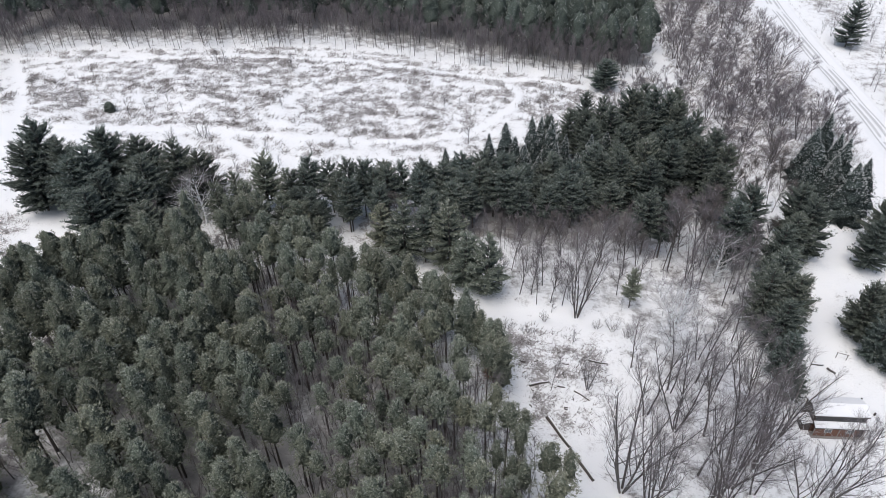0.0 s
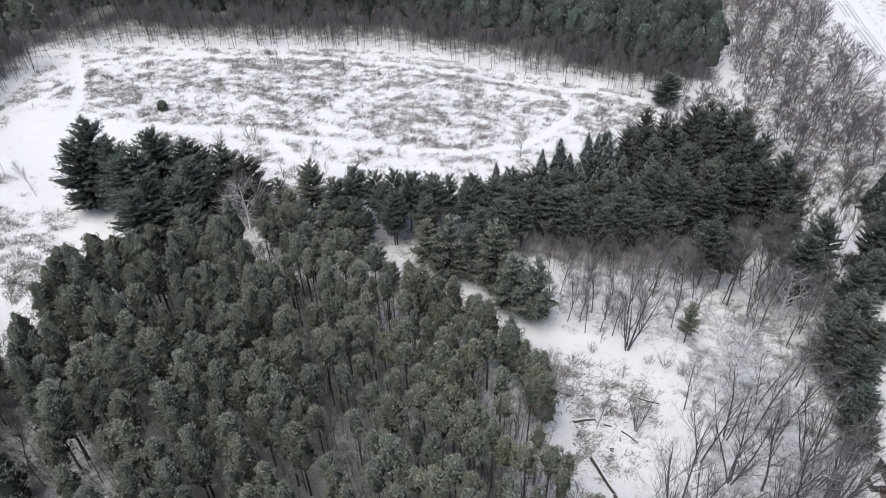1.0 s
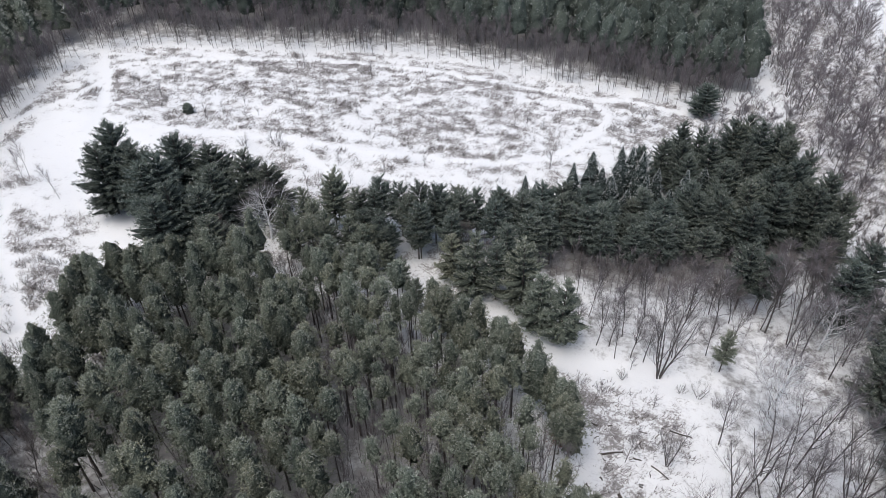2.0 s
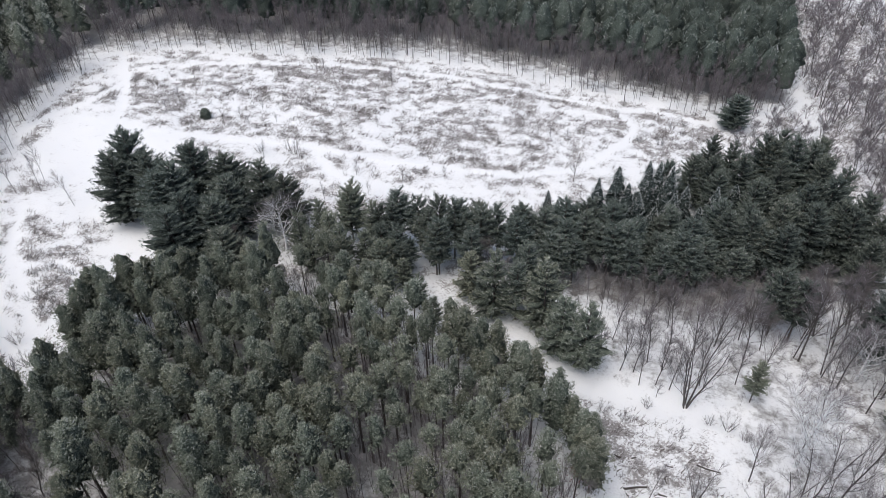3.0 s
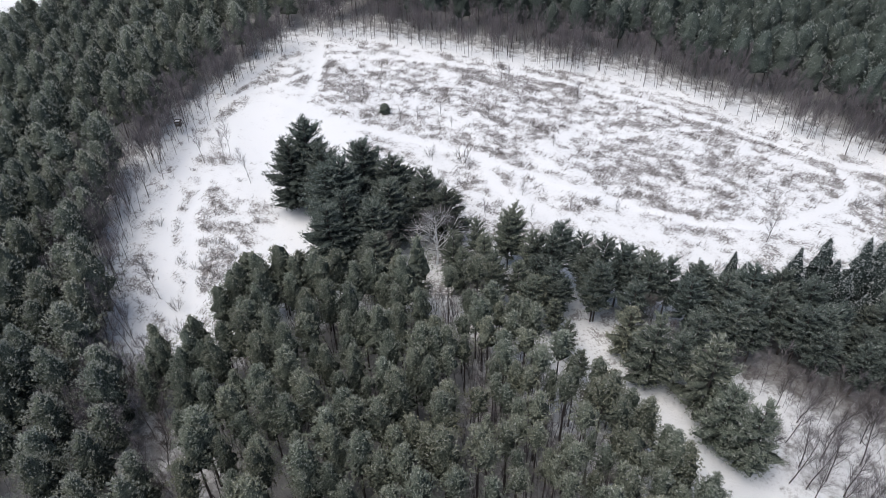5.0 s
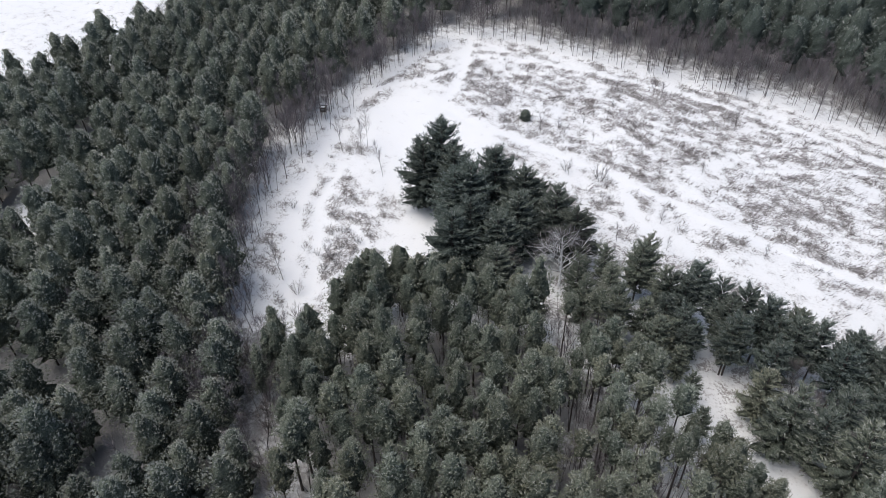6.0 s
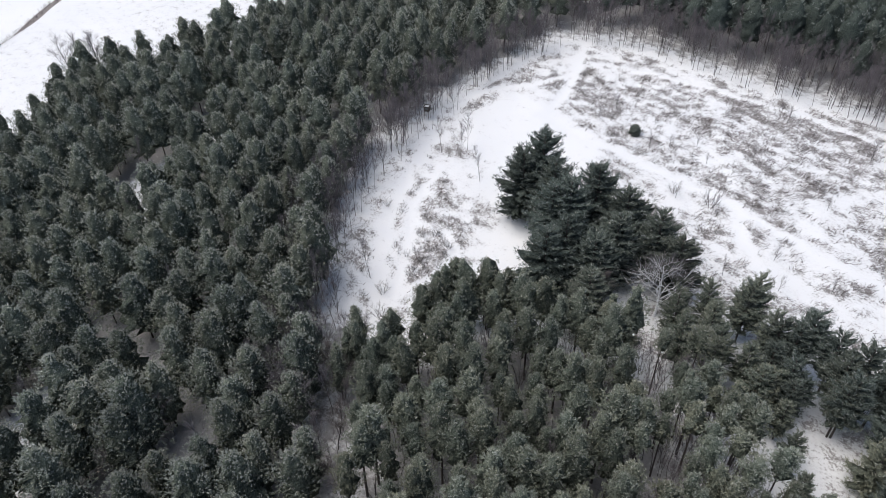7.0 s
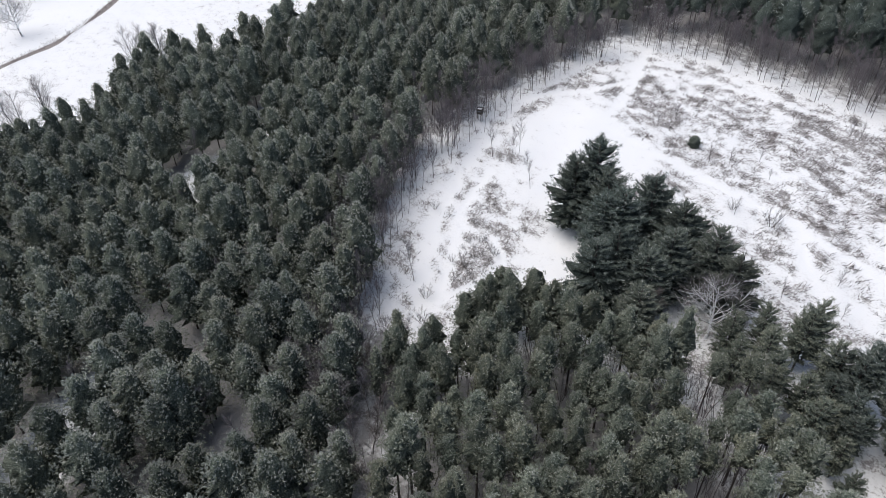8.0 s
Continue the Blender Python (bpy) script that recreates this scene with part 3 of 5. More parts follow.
def plume_pine(seed, H, base, R, whorls=8, per=6, tufts=15, blades=6, frost=0.14, needle=0.44, point=1.5, round_=0.8, jag=(0.7, 1.2), lift=0.1, rise=0.95, fan=0.31, dead=5, sides=6):
    """An open pine: a straight stem, tiers of single limbs and on each a flat plume of needle tufts that turns up at its tip."""
    rng = np.random.default_rng(seed)
    wood = Sticks()
    lean = rng.normal(size=2) * 0.012 * H
    axis = lambda z: np.array([lean[0] * (z / H) ** 2, lean[1] * (z / H) ** 2, z])
    zs = np.linspace(0, H * 0.97, 6)
    wood.tube([axis(z) - (0, 0, 0.3 if z == 0 else 0) for z in zs], [0.0115 * H * (1.02 - z / H) + 0.012 for z in zs], sides)
    for q in range(dead):
        z, ang = rng.uniform(0.25 * base, base * 1.05), rng.uniform(0, 6.28)
        wood.tube([axis(z), axis(z) + np.array([np.cos(ang), np.sin(ang), rng.uniform(-0.25, 0.25)]) * rng.uniform(0.5, 1.6)], [0.026, 0.006], 3)
    cores, K, C, A, hi = [], [], [], [], []
    for i in range(whorls):
        f = i / whorls
        r = R * (1 - f ** point) ** round_ * (0.72 + 0.28 * min(f / 0.15, 1)) + 0.35
        n = max(4, int(round(per * (0.55 + 0.45 * r / R))))
        start = rng.uniform(0, 6.28)
        for k in range(n):
            g = min(max(f + rng.uniform(-0.3, 0.3) / whorls, 0.0), 0.97)
            a, L = start + 6.283 * (k + rng.uniform(-0.3, 0.3)) / n, r * rng.uniform(*jag)
            out = np.array([math.cos(a), math.sin(a), 0.0])
            across = np.array([-out[1], out[0], 0.0])
            slope = lift - 0.12 + rise * g ** 1.3 + rng.uniform(-0.08, 0.08)
            o = axis(base + (H - base - 0.5) * g)
            at = lambda u: o + out * (L * u) + np.array([0, 0, L * (slope * u + 0.14 * u * u)])
            if L > 0.7:
                wood.tube([o, at(0.5), at(0.92)], [0.045, 0.028, 0.008], 3)
            wide = fan * L + 0.14
            m = sum(len(c) for c in cores)
            ring = []
            for u, w in ((0.14, 0.2), (0.42, 0.62), (0.7, 0.5), (0.93, 0.1)):
                w = w * wide * rng.uniform(0.75, 1.2)
                ring += [at(u) - across * w, at(u) + (0, 0, 0.32 * w + 0.04), at(u) + across * w, at(u) - (0, 0, 0.22 * w + 0.03)]
            cores.append(np.array(ring))
            for j in range(3):
                for q in range(4):
                    x0, x1 = m + 4 * j + q, m + 4 * j + (q + 1) % 4
                    K += [(x0, x1, x1 + 4), (x0, x1 + 4, x0 + 4)]
            K += [(m, m + 1, m + 2), (m, m + 2, m + 3), (m + 12, m + 14, m + 13), (m + 12, m + 15, m + 14)]
            number = max(5, int(tufts * L / R + 3))
            for u, v, e in zip(0.22 + 0.82 * rng.uniform(0, 1, number) ** 0.75, rng.uniform(-1, 1, number), rng.uniform(-0.22, 0.4, number)):
                w = wide * (1.0 if u < 0.75 else 1.0 - 2.6 * (u - 0.75)) * min(1.0, 0.35 + 1.8 * (u - 0.16))
                C.append(at(u) + across * (v * w * 1.1) + np.array([0, 0, e * wide * 0.8]))
                A.append(out * 0.75 + across * (v * 0.7) + np.array([0, 0, 0.45 + 0.9 * g]))
                hi.append(e)
    for q in range(6):
        C.append(axis(H - 0.25 - 0.12 * q) + rng.normal(size=3) * 0.06)
        A.append(np.array([rng.normal() * 0.5, rng.normal() * 0.5, 1.0]))
        hi.append(0.2)
    C, A, hi = np.array(C), unit(np.array(A)), np.array(hi)
    own = np.repeat(np.arange(len(C)), blades)
    n = len(own)
    W = sprays(C[own] + rng.normal(size=(n, 3)) * needle * 0.2, A[own], (needle * rng.uniform(0.6, 1.25, n))[:, None], rng, 0.62, 0.085)
    frosty_light = rng.uniform(size=n) < frost * np.clip(0.7 + 3.0 * hi[own], 0.2, 1.6)
    core = np.concatenate(cores)
    tone = np.full(len(W) + len(core), float(np.clip(rng.beta(1.0, 1.5), 0, 1)))
    slots = np.concatenate([frosty_light.astype(int), np.full(len(K), 3)])
    return wood.arrays(), (np.concatenate([W, core]), np.concatenate([np.arange(len(W)).reshape(-1, 3), np.array(K) + len(W)]), slots, tone)


class Species:
    """A stock of shapes of one kind of tree, set out one by one as things."""

    def __init__(self, name, label, category, group, shapes):
        self.name, self.label, self.category, self.group = name, label, category, group
        self.shapes, self.made = shapes, {}

    def plant(self, x, y, k, size=1.0, turn=0.0, label="", wide=1.0, lean=(0.0, 0.0)):
        k = k % len(self.shapes)
        m = pose(x, y, h1(x, y) - 0.05, lean[0], lean[1], turn) @ Matrix.Diagonal((size * wide, size * wide, size, 1))
        if k not in self.made:
            ob = thing(self.name, Matrix(), self.label, self.category, self.group)
            for pname, me, plabel in self.shapes[k]:
                part(pname, me, ob, plabel)
            ob.matrix_basis = m
            self.made[k] = ob
        else:
            first = self.made[k]
            ob = copy_thing(first, Matrix())
            ob.matrix_basis = m
        if label:
            ob["label"] = label
        return ob


def conifer_shapes(seeds, mats, maker=None, **kw):
    out = []
    maker = maker or pine
    for s in seeds:
        rng = np.random.default_rng(s + 900)
        q = dict(kw)
        q["R"] *= rng.uniform(0.88, 1.14)
        q["base"] *= rng.uniform(0.85, 1.15)
        (wv, wt), (v, t, sl, tone) = maker(s, **q)
        out.append([("trunk", tri_mesh("trunk", wv, wt, [BARK]), ""), ("crown", tri_mesh("crown", v, t, mats, sl, tone), "")])
    return out


def joined_trees(name, label, category, places, stocks, mats):
    """Woods nobody could count: many trees as one mesh. stocks: arrays (V, T, slots, tone); places: x, y, size, turn, k, tone."""
    Vs, Ts, Ss, Os, n = [], [], [], [], 0
    for x, y, size, turn, k, tn in places:
        v, t, sl, tone = stocks[k % len(stocks)]
        c, s = math.cos(turn) * size, math.sin(turn) * size
        w = np.stack([v[:, 0] * c - v[:, 1] * s + x, v[:, 0] * s + v[:, 1] * c + y, v[:, 2] * size + h1(x, y) - 0.05], -1)
        Vs.append(w.astype(np.float32))
        Ts.append(t + n)
        Ss.append(sl)
        Os.append(np.clip(tone * 0.5 + tn, 0, 1))
        n += len(v)
    me = tri_mesh(name, np.concatenate(Vs), np.concatenate(Ts), mats, np.concatenate(Ss), np.concatenate(Os))
    return tagged(new(name, me), label, category, kind="stuff")


def stock_of(arrays):
    (wv, wt), (v, t, sl, tone) = arrays
    return (np.concatenate([v, wv]), np.concatenate([t, wt + len(v)]), np.concatenate([sl, np.full(len(wt), 2)]), np.concatenate([tone, np.zeros(len(wv))]))


# ---- bare trees ----
def bare_tree(seed, H, r0, forks, first, angle, twigs, twig_len, twig_width, stems=1, tilt=0.05, depth=2, reach=0.5):
    """Trunk and upswept limbs in one mesh, fine twigs in another."""
    rng = np.random.default_rng(seed)
    wood, fine = Sticks(), Sticks()
    tips = []

    def along(pts, s):
        n = len(pts) - 1
        return np.array([np.interp(s * n, range(n + 1), pts[:, j]) for j in range(3)])

    def limb(o, d, L, r, level):
        n = 5 if level == 0 else 3
        pts, p, q = [o], o.copy(), d.copy()
        for i in range(n):
            q = unit(q + rng.normal(size=3) * (0.05 if level == 0 else 0.1) + np.array([0, 0, 0.10 * (level > 0)]))
            p = p + q * L / n
            pts.append(p)
        pts = np.array(pts)
        wood.tube(pts, [r * (1 - 0.8 * i / n) + 0.006 for i in range(n + 1)], 6 if level == 0 else (4 if level == 1 else 3))
        if level >= 1 or depth == 0:
            for s in np.linspace(0.25, 1.0, 5):
                tips.append((along(pts, s), q))
        else:
            tips.append((pts[-1], q))
        if level < depth:
            m = forks if level == 0 else max(2, forks // 3)
            for k in range(m):
                s = first + (0.96 - first) * (k + rng.uniform()) / m if level == 0 else rng.uniform(0.25, 0.9)
                ang = rng.uniform(0, 2 * np.pi)
                a = np.cross(q, (math.cos(ang), math.sin(ang), 0.1))
                a = a / (np.linalg.norm(a) + 1e-9)
                th = radians(angle) * rng.uniform(0.7, 1.3)
                d2 = unit(q * math.cos(th) + a * math.sin(th))
                L2 = (H * reach * (1.12 - s) if level == 0 else L * 0.5) * rng.uniform(0.75, 1.15)
                limb(along(pts, s), d2, L2 + 0.3, r * (1 - 0.8 * s) * 0.5 + 0.004, level + 1)

    for k in range(stems):
        ang = rng.uniform(0, 2 * np.pi) if stems == 1 else 2 * np.pi * (k + rng.uniform(-0.3, 0.3)) / stems
        tl = tilt * (rng.uniform(0.4, 1.3) if stems > 1 else 1.0)
        d = unit(np.array([np.cos(ang) * tl, np.sin(ang) * tl, 1.0]))
        o = np.array([np.cos(ang), np.sin(ang), 0]) * (0.22 * (stems > 1)) + (0, 0, -0.25)
        limb(o, d, H * rng.uniform(0.8, 1.0), r0 * rng.uniform(0.75, 1.05), 0)
    o = np.array([a for a, _ in tips])
    q = np.array([b for _, b in tips])
    pick = rng.integers(0, len(o), twigs)
    way = unit(q[pick] + rng.normal(size=(twigs, 3)) * 0.42 + (0, 0, 0.15))
    fine.twigs(o[pick] + rng.normal(size=(twigs, 3)) * 0.06, way, twig_len * rng.uniform(0.5, 1.3, twigs), twig_width * rng.uniform(0.7, 1.3, twigs), rng)
    far = o[pick] + way * (twig_len * 0.4)
    way2 = unit(way + rng.normal(size=way.shape) * 0.45)
    fine.twigs(far, way2, twig_len * rng.uniform(0.3, 0.8, twigs), twig_width * 0.7 * np.ones(twigs), rng)
    return wood.arrays(), fine.arrays()


def bare_shapes(seeds, bark, twigmat, **kw):
    out = []
    for s in seeds:
        (wv, wt), (v, t) = bare_tree(s, **kw)
        out.append([("trunk", tri_mesh("trunk", wv, wt, [bark]), ""), ("crown", tri_mesh("crown", v, t, [twigmat]), "")])
    return out


def scatter(poly, spacing, seed, jitter=0.35, rows=None):
    """Places in a polygon on a jittered grid, turned to the planting rows where given: (direction, row spacing)."""
    rng = np.random.default_rng(seed)
    xs, ys = [p[0] for p in poly], [p[1] for p in poly]
    cx, cy, ext = (min(xs) + max(xs)) / 2, (min(ys) + max(ys)) / 2, max(max(xs) - min(xs), max(ys) - min(ys))
    a, across = rows if rows else (0.4, spacing)
    u, v = np.meshgrid(np.arange(-ext, ext, across), np.arange(-ext, ext, spacing))
    v = v + (np.arange(u.shape[1]) % 2) * spacing * 0.5
    u = u.ravel() + rng.uniform(-jitter, jitter, u.size) * across * 0.7
    v = v.ravel() + rng.uniform(-jitter, jitter, u.size) * spacing
    x, y = cx + u * math.cos(a) - v * math.sin(a), cy + u * math.sin(a) + v * math.cos(a)
    ok = inside(x, y, poly)
    return x[ok], y[ok]


# ---- woods ----
PLANTATION = [(16, 30), (14, 46), (8, 56), (3, 66), (-3, 73), (-10, 77.5), (-17, 82.5), (-30, 92), (-44, 92), (-56, 86), (-65.5, 81), (-67, 73), (-68, 66), (-66, 59.5), (-61, 55.5), (-53, 49.5), (-46, 40), (-38, 14), (10, 14)]
WESTWOOD = [(-36, 12), (-42, 37), (-52, 45.5), (-62, 50), (-69.5, 53.5), (-80, 62.5), (-93.5, 73), (-105.5, 84.5), (-115, 95), (-120, 108), (-123, 125), (-124, 160), (-124, 190), (-187, 190), (-180, 110), (-179, 93), (-175, 82), (-182, 66),
            (-178, 51), (-167, 43), (-164, 34), (-168, 22), (-160, 2), (-100, -2), (-70, 2)]
NORTHWOOD = [(-187, 190), (-124, 190), (-122, 176), (-105, 183), (-78, 185), (-51, 189), (-37, 191), (-22, 189), (0, 184), (20, 178), (40, 172), (58, 174), (60, 200), (66, 258), (20, 258), (-100, 240), (-190, 215)]
SLIM_ZONE = [(-46, 96), (-38, 84), (-31, 73), (-25, 62), (-19, 48), (-14, 30), (-13, 12), (40, 12), (40, 60), (0, 100)]
ROW_TURN = math.atan2(0.62, -0.785) - math.pi / 2
WEST_TURN = math.atan2(0.8, -0.6) - math.pi / 2
build_ground()

rng = np.random.default_rng(11)

# pines of the plantation: close crowns to the west, slim drawn-up stems with small crowns to the east
CLOSE_STAND = dict(H=14.0, base=6.5, R=3.0, whorls=5, per=7, tufts=560, blades=6, needle=0.31, skirt=0.6, floor=0.42, jag=(0.72, 1.22), hull=0.64, point=(1.5, 2.1), dead=8, frost=0.22)
SLIM_STAND = dict(CLOSE_STAND, H=13.5, base=8.8, R=2.1, whorls=4, per=6, rings=9, segs=12, tufts=330, dead=12, skirt=0.5, floor=0.36, jag=(0.6, 1.28), hull=0.56)
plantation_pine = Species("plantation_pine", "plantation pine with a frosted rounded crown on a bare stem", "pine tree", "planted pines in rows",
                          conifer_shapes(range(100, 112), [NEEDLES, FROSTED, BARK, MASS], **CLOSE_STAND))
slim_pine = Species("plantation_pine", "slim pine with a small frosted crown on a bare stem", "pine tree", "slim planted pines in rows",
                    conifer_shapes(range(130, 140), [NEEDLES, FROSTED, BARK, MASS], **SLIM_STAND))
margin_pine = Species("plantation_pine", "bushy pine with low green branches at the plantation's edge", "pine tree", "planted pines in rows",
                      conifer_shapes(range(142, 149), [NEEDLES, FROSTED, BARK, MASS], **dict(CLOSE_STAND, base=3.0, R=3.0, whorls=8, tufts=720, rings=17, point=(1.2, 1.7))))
AISLES = [([(-42, 90), (-31, 77.5), (-26.5, 68), (-17.5, 51.6), (-12, 40)], 0.8)]
px, py = scatter(PLANTATION, 3.1, 5, 0.46, (ROW_TURN, 3.8))
west_side = ~inside(px, py, SLIM_ZONE)
qx, qy = scatter(PLANTATION, 2.3, 15, 0.34, (ROW_TURN, 3.4))
east_side = inside(qx, qy, SLIM_ZONE)
stand = [(a, b, False) for a, b in zip(px[west_side], py[west_side])] + [(a, b, True) for a, b in zip(qx[east_side], qy[east_side])]
stand = [t for t in stand if min(line_distance(np.array([t[0]]), np.array([t[1]]), line)[0] - half for line, half in AISLES) > 0 and rng.uniform() > (0.2 if t[2] else 0.06)]
stand.sort(key=lambda t: math.hypot(t[0] + 24, t[1] - 58))
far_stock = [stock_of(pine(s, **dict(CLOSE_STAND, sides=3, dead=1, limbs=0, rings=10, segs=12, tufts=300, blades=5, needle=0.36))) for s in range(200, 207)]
rest = []
for i, (x, y, slim) in enumerate(stand):
    size = rng.uniform(0.82, 1.1)
    if slim and y > 24:
        slim_pine.plant(x, y, int(rng.integers(10)), size, rng.uniform(0, 360), wide=rng.uniform(0.85, 1.2))
    elif i < 320:
        plantation_pine.plant(x, y, int(rng.integers(12)), size, rng.uniform(0, 360), wide=rng.uniform(0.85, 1.15))
    else:
        rest.append((x, y, size, rng.uniform(0, 6.28), int(rng.integers(99)), rng.beta(1.2, 2.6) * 0.7))
if rest:
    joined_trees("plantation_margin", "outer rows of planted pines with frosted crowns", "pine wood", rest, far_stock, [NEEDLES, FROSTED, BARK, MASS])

# dead brown saplings and shed branches between the drawn-up stems
under_stock = []
for s in range(250, 255):
    (wv, wt), (v, t) = bare_tree(s, H=7.5, r0=0.05, forks=7, first=0.12, angle=48, twigs=60, twig_len=1.1, twig_width=0.022, stems=2, tilt=0.16, depth=0, reach=0.3)
    under_stock.append((np.concatenate([wv, v]), np.concatenate([wt, t + len(wv)]), np.concatenate([np.zeros(len(wt)), np.ones(len(t))]), np.zeros(len(wv) + len(v))))
ux, uy = scatter(PLANTATION, 1.75, 16, 0.6)
keep = (uy > 24) & (inside(ux, uy, SLIM_ZONE) | (rng.uniform(size=len(ux)) < 0.5)) & (line_distance(ux, uy, AISLES[0][0]) > 0.7)
joined_trees("plantation_understory", "thin dead brown saplings between planted stems", "saplings",
             [(a, b, rng.uniform(0.5, 1.1), rng.uniform(0, 6.28), int(rng.integers(99)), 0.0) for a, b in zip(ux[keep], uy[keep])], under_stock, [GREYBARK, REDTWIGS])

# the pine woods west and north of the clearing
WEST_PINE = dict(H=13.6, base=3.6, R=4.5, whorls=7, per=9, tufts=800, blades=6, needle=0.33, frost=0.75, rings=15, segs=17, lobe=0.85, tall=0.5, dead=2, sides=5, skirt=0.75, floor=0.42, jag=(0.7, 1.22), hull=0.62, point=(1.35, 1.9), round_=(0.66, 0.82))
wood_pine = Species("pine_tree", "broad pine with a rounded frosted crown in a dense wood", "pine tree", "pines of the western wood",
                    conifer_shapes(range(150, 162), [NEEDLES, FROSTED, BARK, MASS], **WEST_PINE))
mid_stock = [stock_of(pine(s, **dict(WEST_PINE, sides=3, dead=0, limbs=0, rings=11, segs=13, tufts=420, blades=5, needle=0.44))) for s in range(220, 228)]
GAPS = [([(-87, 14), (-90, 19.5), (-94, 26)], 2.6), ([(-131, 51), (-135, 56.5), (-138, 63)], 4.2), ([(-144, 73), (-150, 78)], 3.8), ([(-75, 38), (-71.5, 35.5), (-67, 34)], 0.9)]
wx, wy = scatter(WESTWOOD, 4.5, 6, 0.26, (WEST_TURN, 5.9))
ok = rng.uniform(size=len(wx)) > 0.06
for line, half in GAPS:
    ok &= line_distance(wx, wy, line) > half + 0.6
west = sorted(zip(wx[ok], wy[ok]), key=lambda t: math.hypot(t[0] + 80, t[1] - 40))
for x, y in west[:50]:
    wood_pine.plant(x, y, int(rng.integers(12)), rng.uniform(0.82, 1.12), rng.uniform(0, 360), wide=rng.uniform(0.85, 1.12))
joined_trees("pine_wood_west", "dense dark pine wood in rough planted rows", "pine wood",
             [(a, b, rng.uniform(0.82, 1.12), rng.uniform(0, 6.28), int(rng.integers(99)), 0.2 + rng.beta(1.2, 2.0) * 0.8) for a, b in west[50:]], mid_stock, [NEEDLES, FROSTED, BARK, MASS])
nx_, ny_ = scatter(NORTHWOOD, 5.0, 7, 0.4, (ROW_TURN, 5.7))
north = [(a, b, rng.uniform(0.85, 1.15), rng.uniform(0, 6.28), int(rng.integers(99)), rng.beta(1.2, 2.6) * 0.5) for a, b in zip(nx_, ny_)]
north_stock = [stock_of(pine(s, H=13.5, base=5.0, R=4.0, whorls=5, per=7, tufts=130, blades=4, needle=0.7, rings=9, segs=11, lobe=0.85, tall=0.75, dead=0, sides=3, skirt=0.85, limbs=0)) for s in range(240, 246)]
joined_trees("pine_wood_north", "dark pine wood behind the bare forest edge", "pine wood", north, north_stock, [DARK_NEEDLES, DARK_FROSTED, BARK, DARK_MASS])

# open-grown pines, each set out singly
OPEN = dict(H=14.0, base=1.2, R=4.0, whorls=12, per=7, tufts=24, point=1.6, round_=0.78, rise=0.85)
CLOSE = dict(H=13.0, base=4.2, R=2.8, whorls=8, per=6, tufts=21, point=1.5, round_=0.76, dead=9)
DARK_SET, GREEN_SET = [DARK_NEEDLES, DARK_FROSTED, BARK, DARK_MASS], [NEEDLES, FROSTED, BARK, MASS]
open_pine = Species("pine_tree", "tall dark green pine with long layered branches", "pine tree", "pines round the clearing", conifer_shapes(range(300, 307), GREEN_SET, plume_pine, **dict(CLOSE, R=3.0, base=3.4)))
dark_pine = Species("pine_tree", "dark broad pine in a close stand", "pine tree", "dark pines beside the clearing", conifer_shapes(range(310, 317), DARK_SET, plume_pine, **OPEN))
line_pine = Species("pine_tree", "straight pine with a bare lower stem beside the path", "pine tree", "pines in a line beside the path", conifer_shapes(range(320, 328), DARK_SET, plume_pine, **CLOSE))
front_pine = Species("pine_tree", "open pine with tiered branches and a visible stem", "pine tree", "pines in a line beside the path", conifer_shapes(range(330, 334), GREEN_SET, plume_pine, **dict(CLOSE, base=1.4, R=3.3, whorls=10, tufts=25, point=1.2, round_=0.9, frost=0.2)))
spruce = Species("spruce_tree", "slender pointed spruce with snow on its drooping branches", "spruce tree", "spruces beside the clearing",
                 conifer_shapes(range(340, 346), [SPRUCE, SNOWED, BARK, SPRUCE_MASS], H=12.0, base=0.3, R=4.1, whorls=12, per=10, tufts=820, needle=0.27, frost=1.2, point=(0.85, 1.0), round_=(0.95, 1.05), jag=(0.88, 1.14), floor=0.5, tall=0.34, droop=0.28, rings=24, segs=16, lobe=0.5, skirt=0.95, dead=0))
GROVE = [(-76.3, 107.8, 17), (-77.0, 103.6, 14.5), (-65.1, 109.1, 15), (-66, 103, 15), (-58.5, 108.6, 14), (-51.7, 107.6, 14), (-46.6, 106.1, 13),
         (-68.3, 101.6, 14), (-61, 96.4, 14), (-55.8, 102.6, 14), (-61.3, 92.1, 14), (-55.8, 96.8, 13), (-71, 105, 15), (-52, 91, 12)]
FRONT = [(-8.3, 92.6, 14), (-0.2, 91, 14.5), (-12.4, 96.4, 10), (2.4, 87, 12), (6, 84.8, 13.5)]
LONE = [(-35.3, 108.3, 12.5), (-27, 96.5, 11), (-31, 105.5, 11), (-33.5, 94.5, 12), (-38.5, 95, 12), (-27.5, 95.5, 11.5), (-30.5, 98, 11), (-35.2, 105.9, 13), (-36.9, 99.9, 12), (-41.8, 98.5, 12), (-44.2, 90, 12), (-34.3, 97, 12), (-40, 104, 11)]
LINE = [(-18.5, 100.8, 12), (-26.2, 107.6, 12), (-22.8, 106.2, 12), (-15.5, 106.8, 12), (-4.8, 106.7, 12), (2.6, 104.7, 12), (5.7, 106.7, 12), (-19.3, 106.8, 12), (-16.4, 105.2, 12.5), (-12.4, 106.9, 12), (-9, 106, 12), (-5.3, 107.4, 12), (-13, 100, 12),
        (-7, 101, 12.5), (4.5, 91.5, 12)]
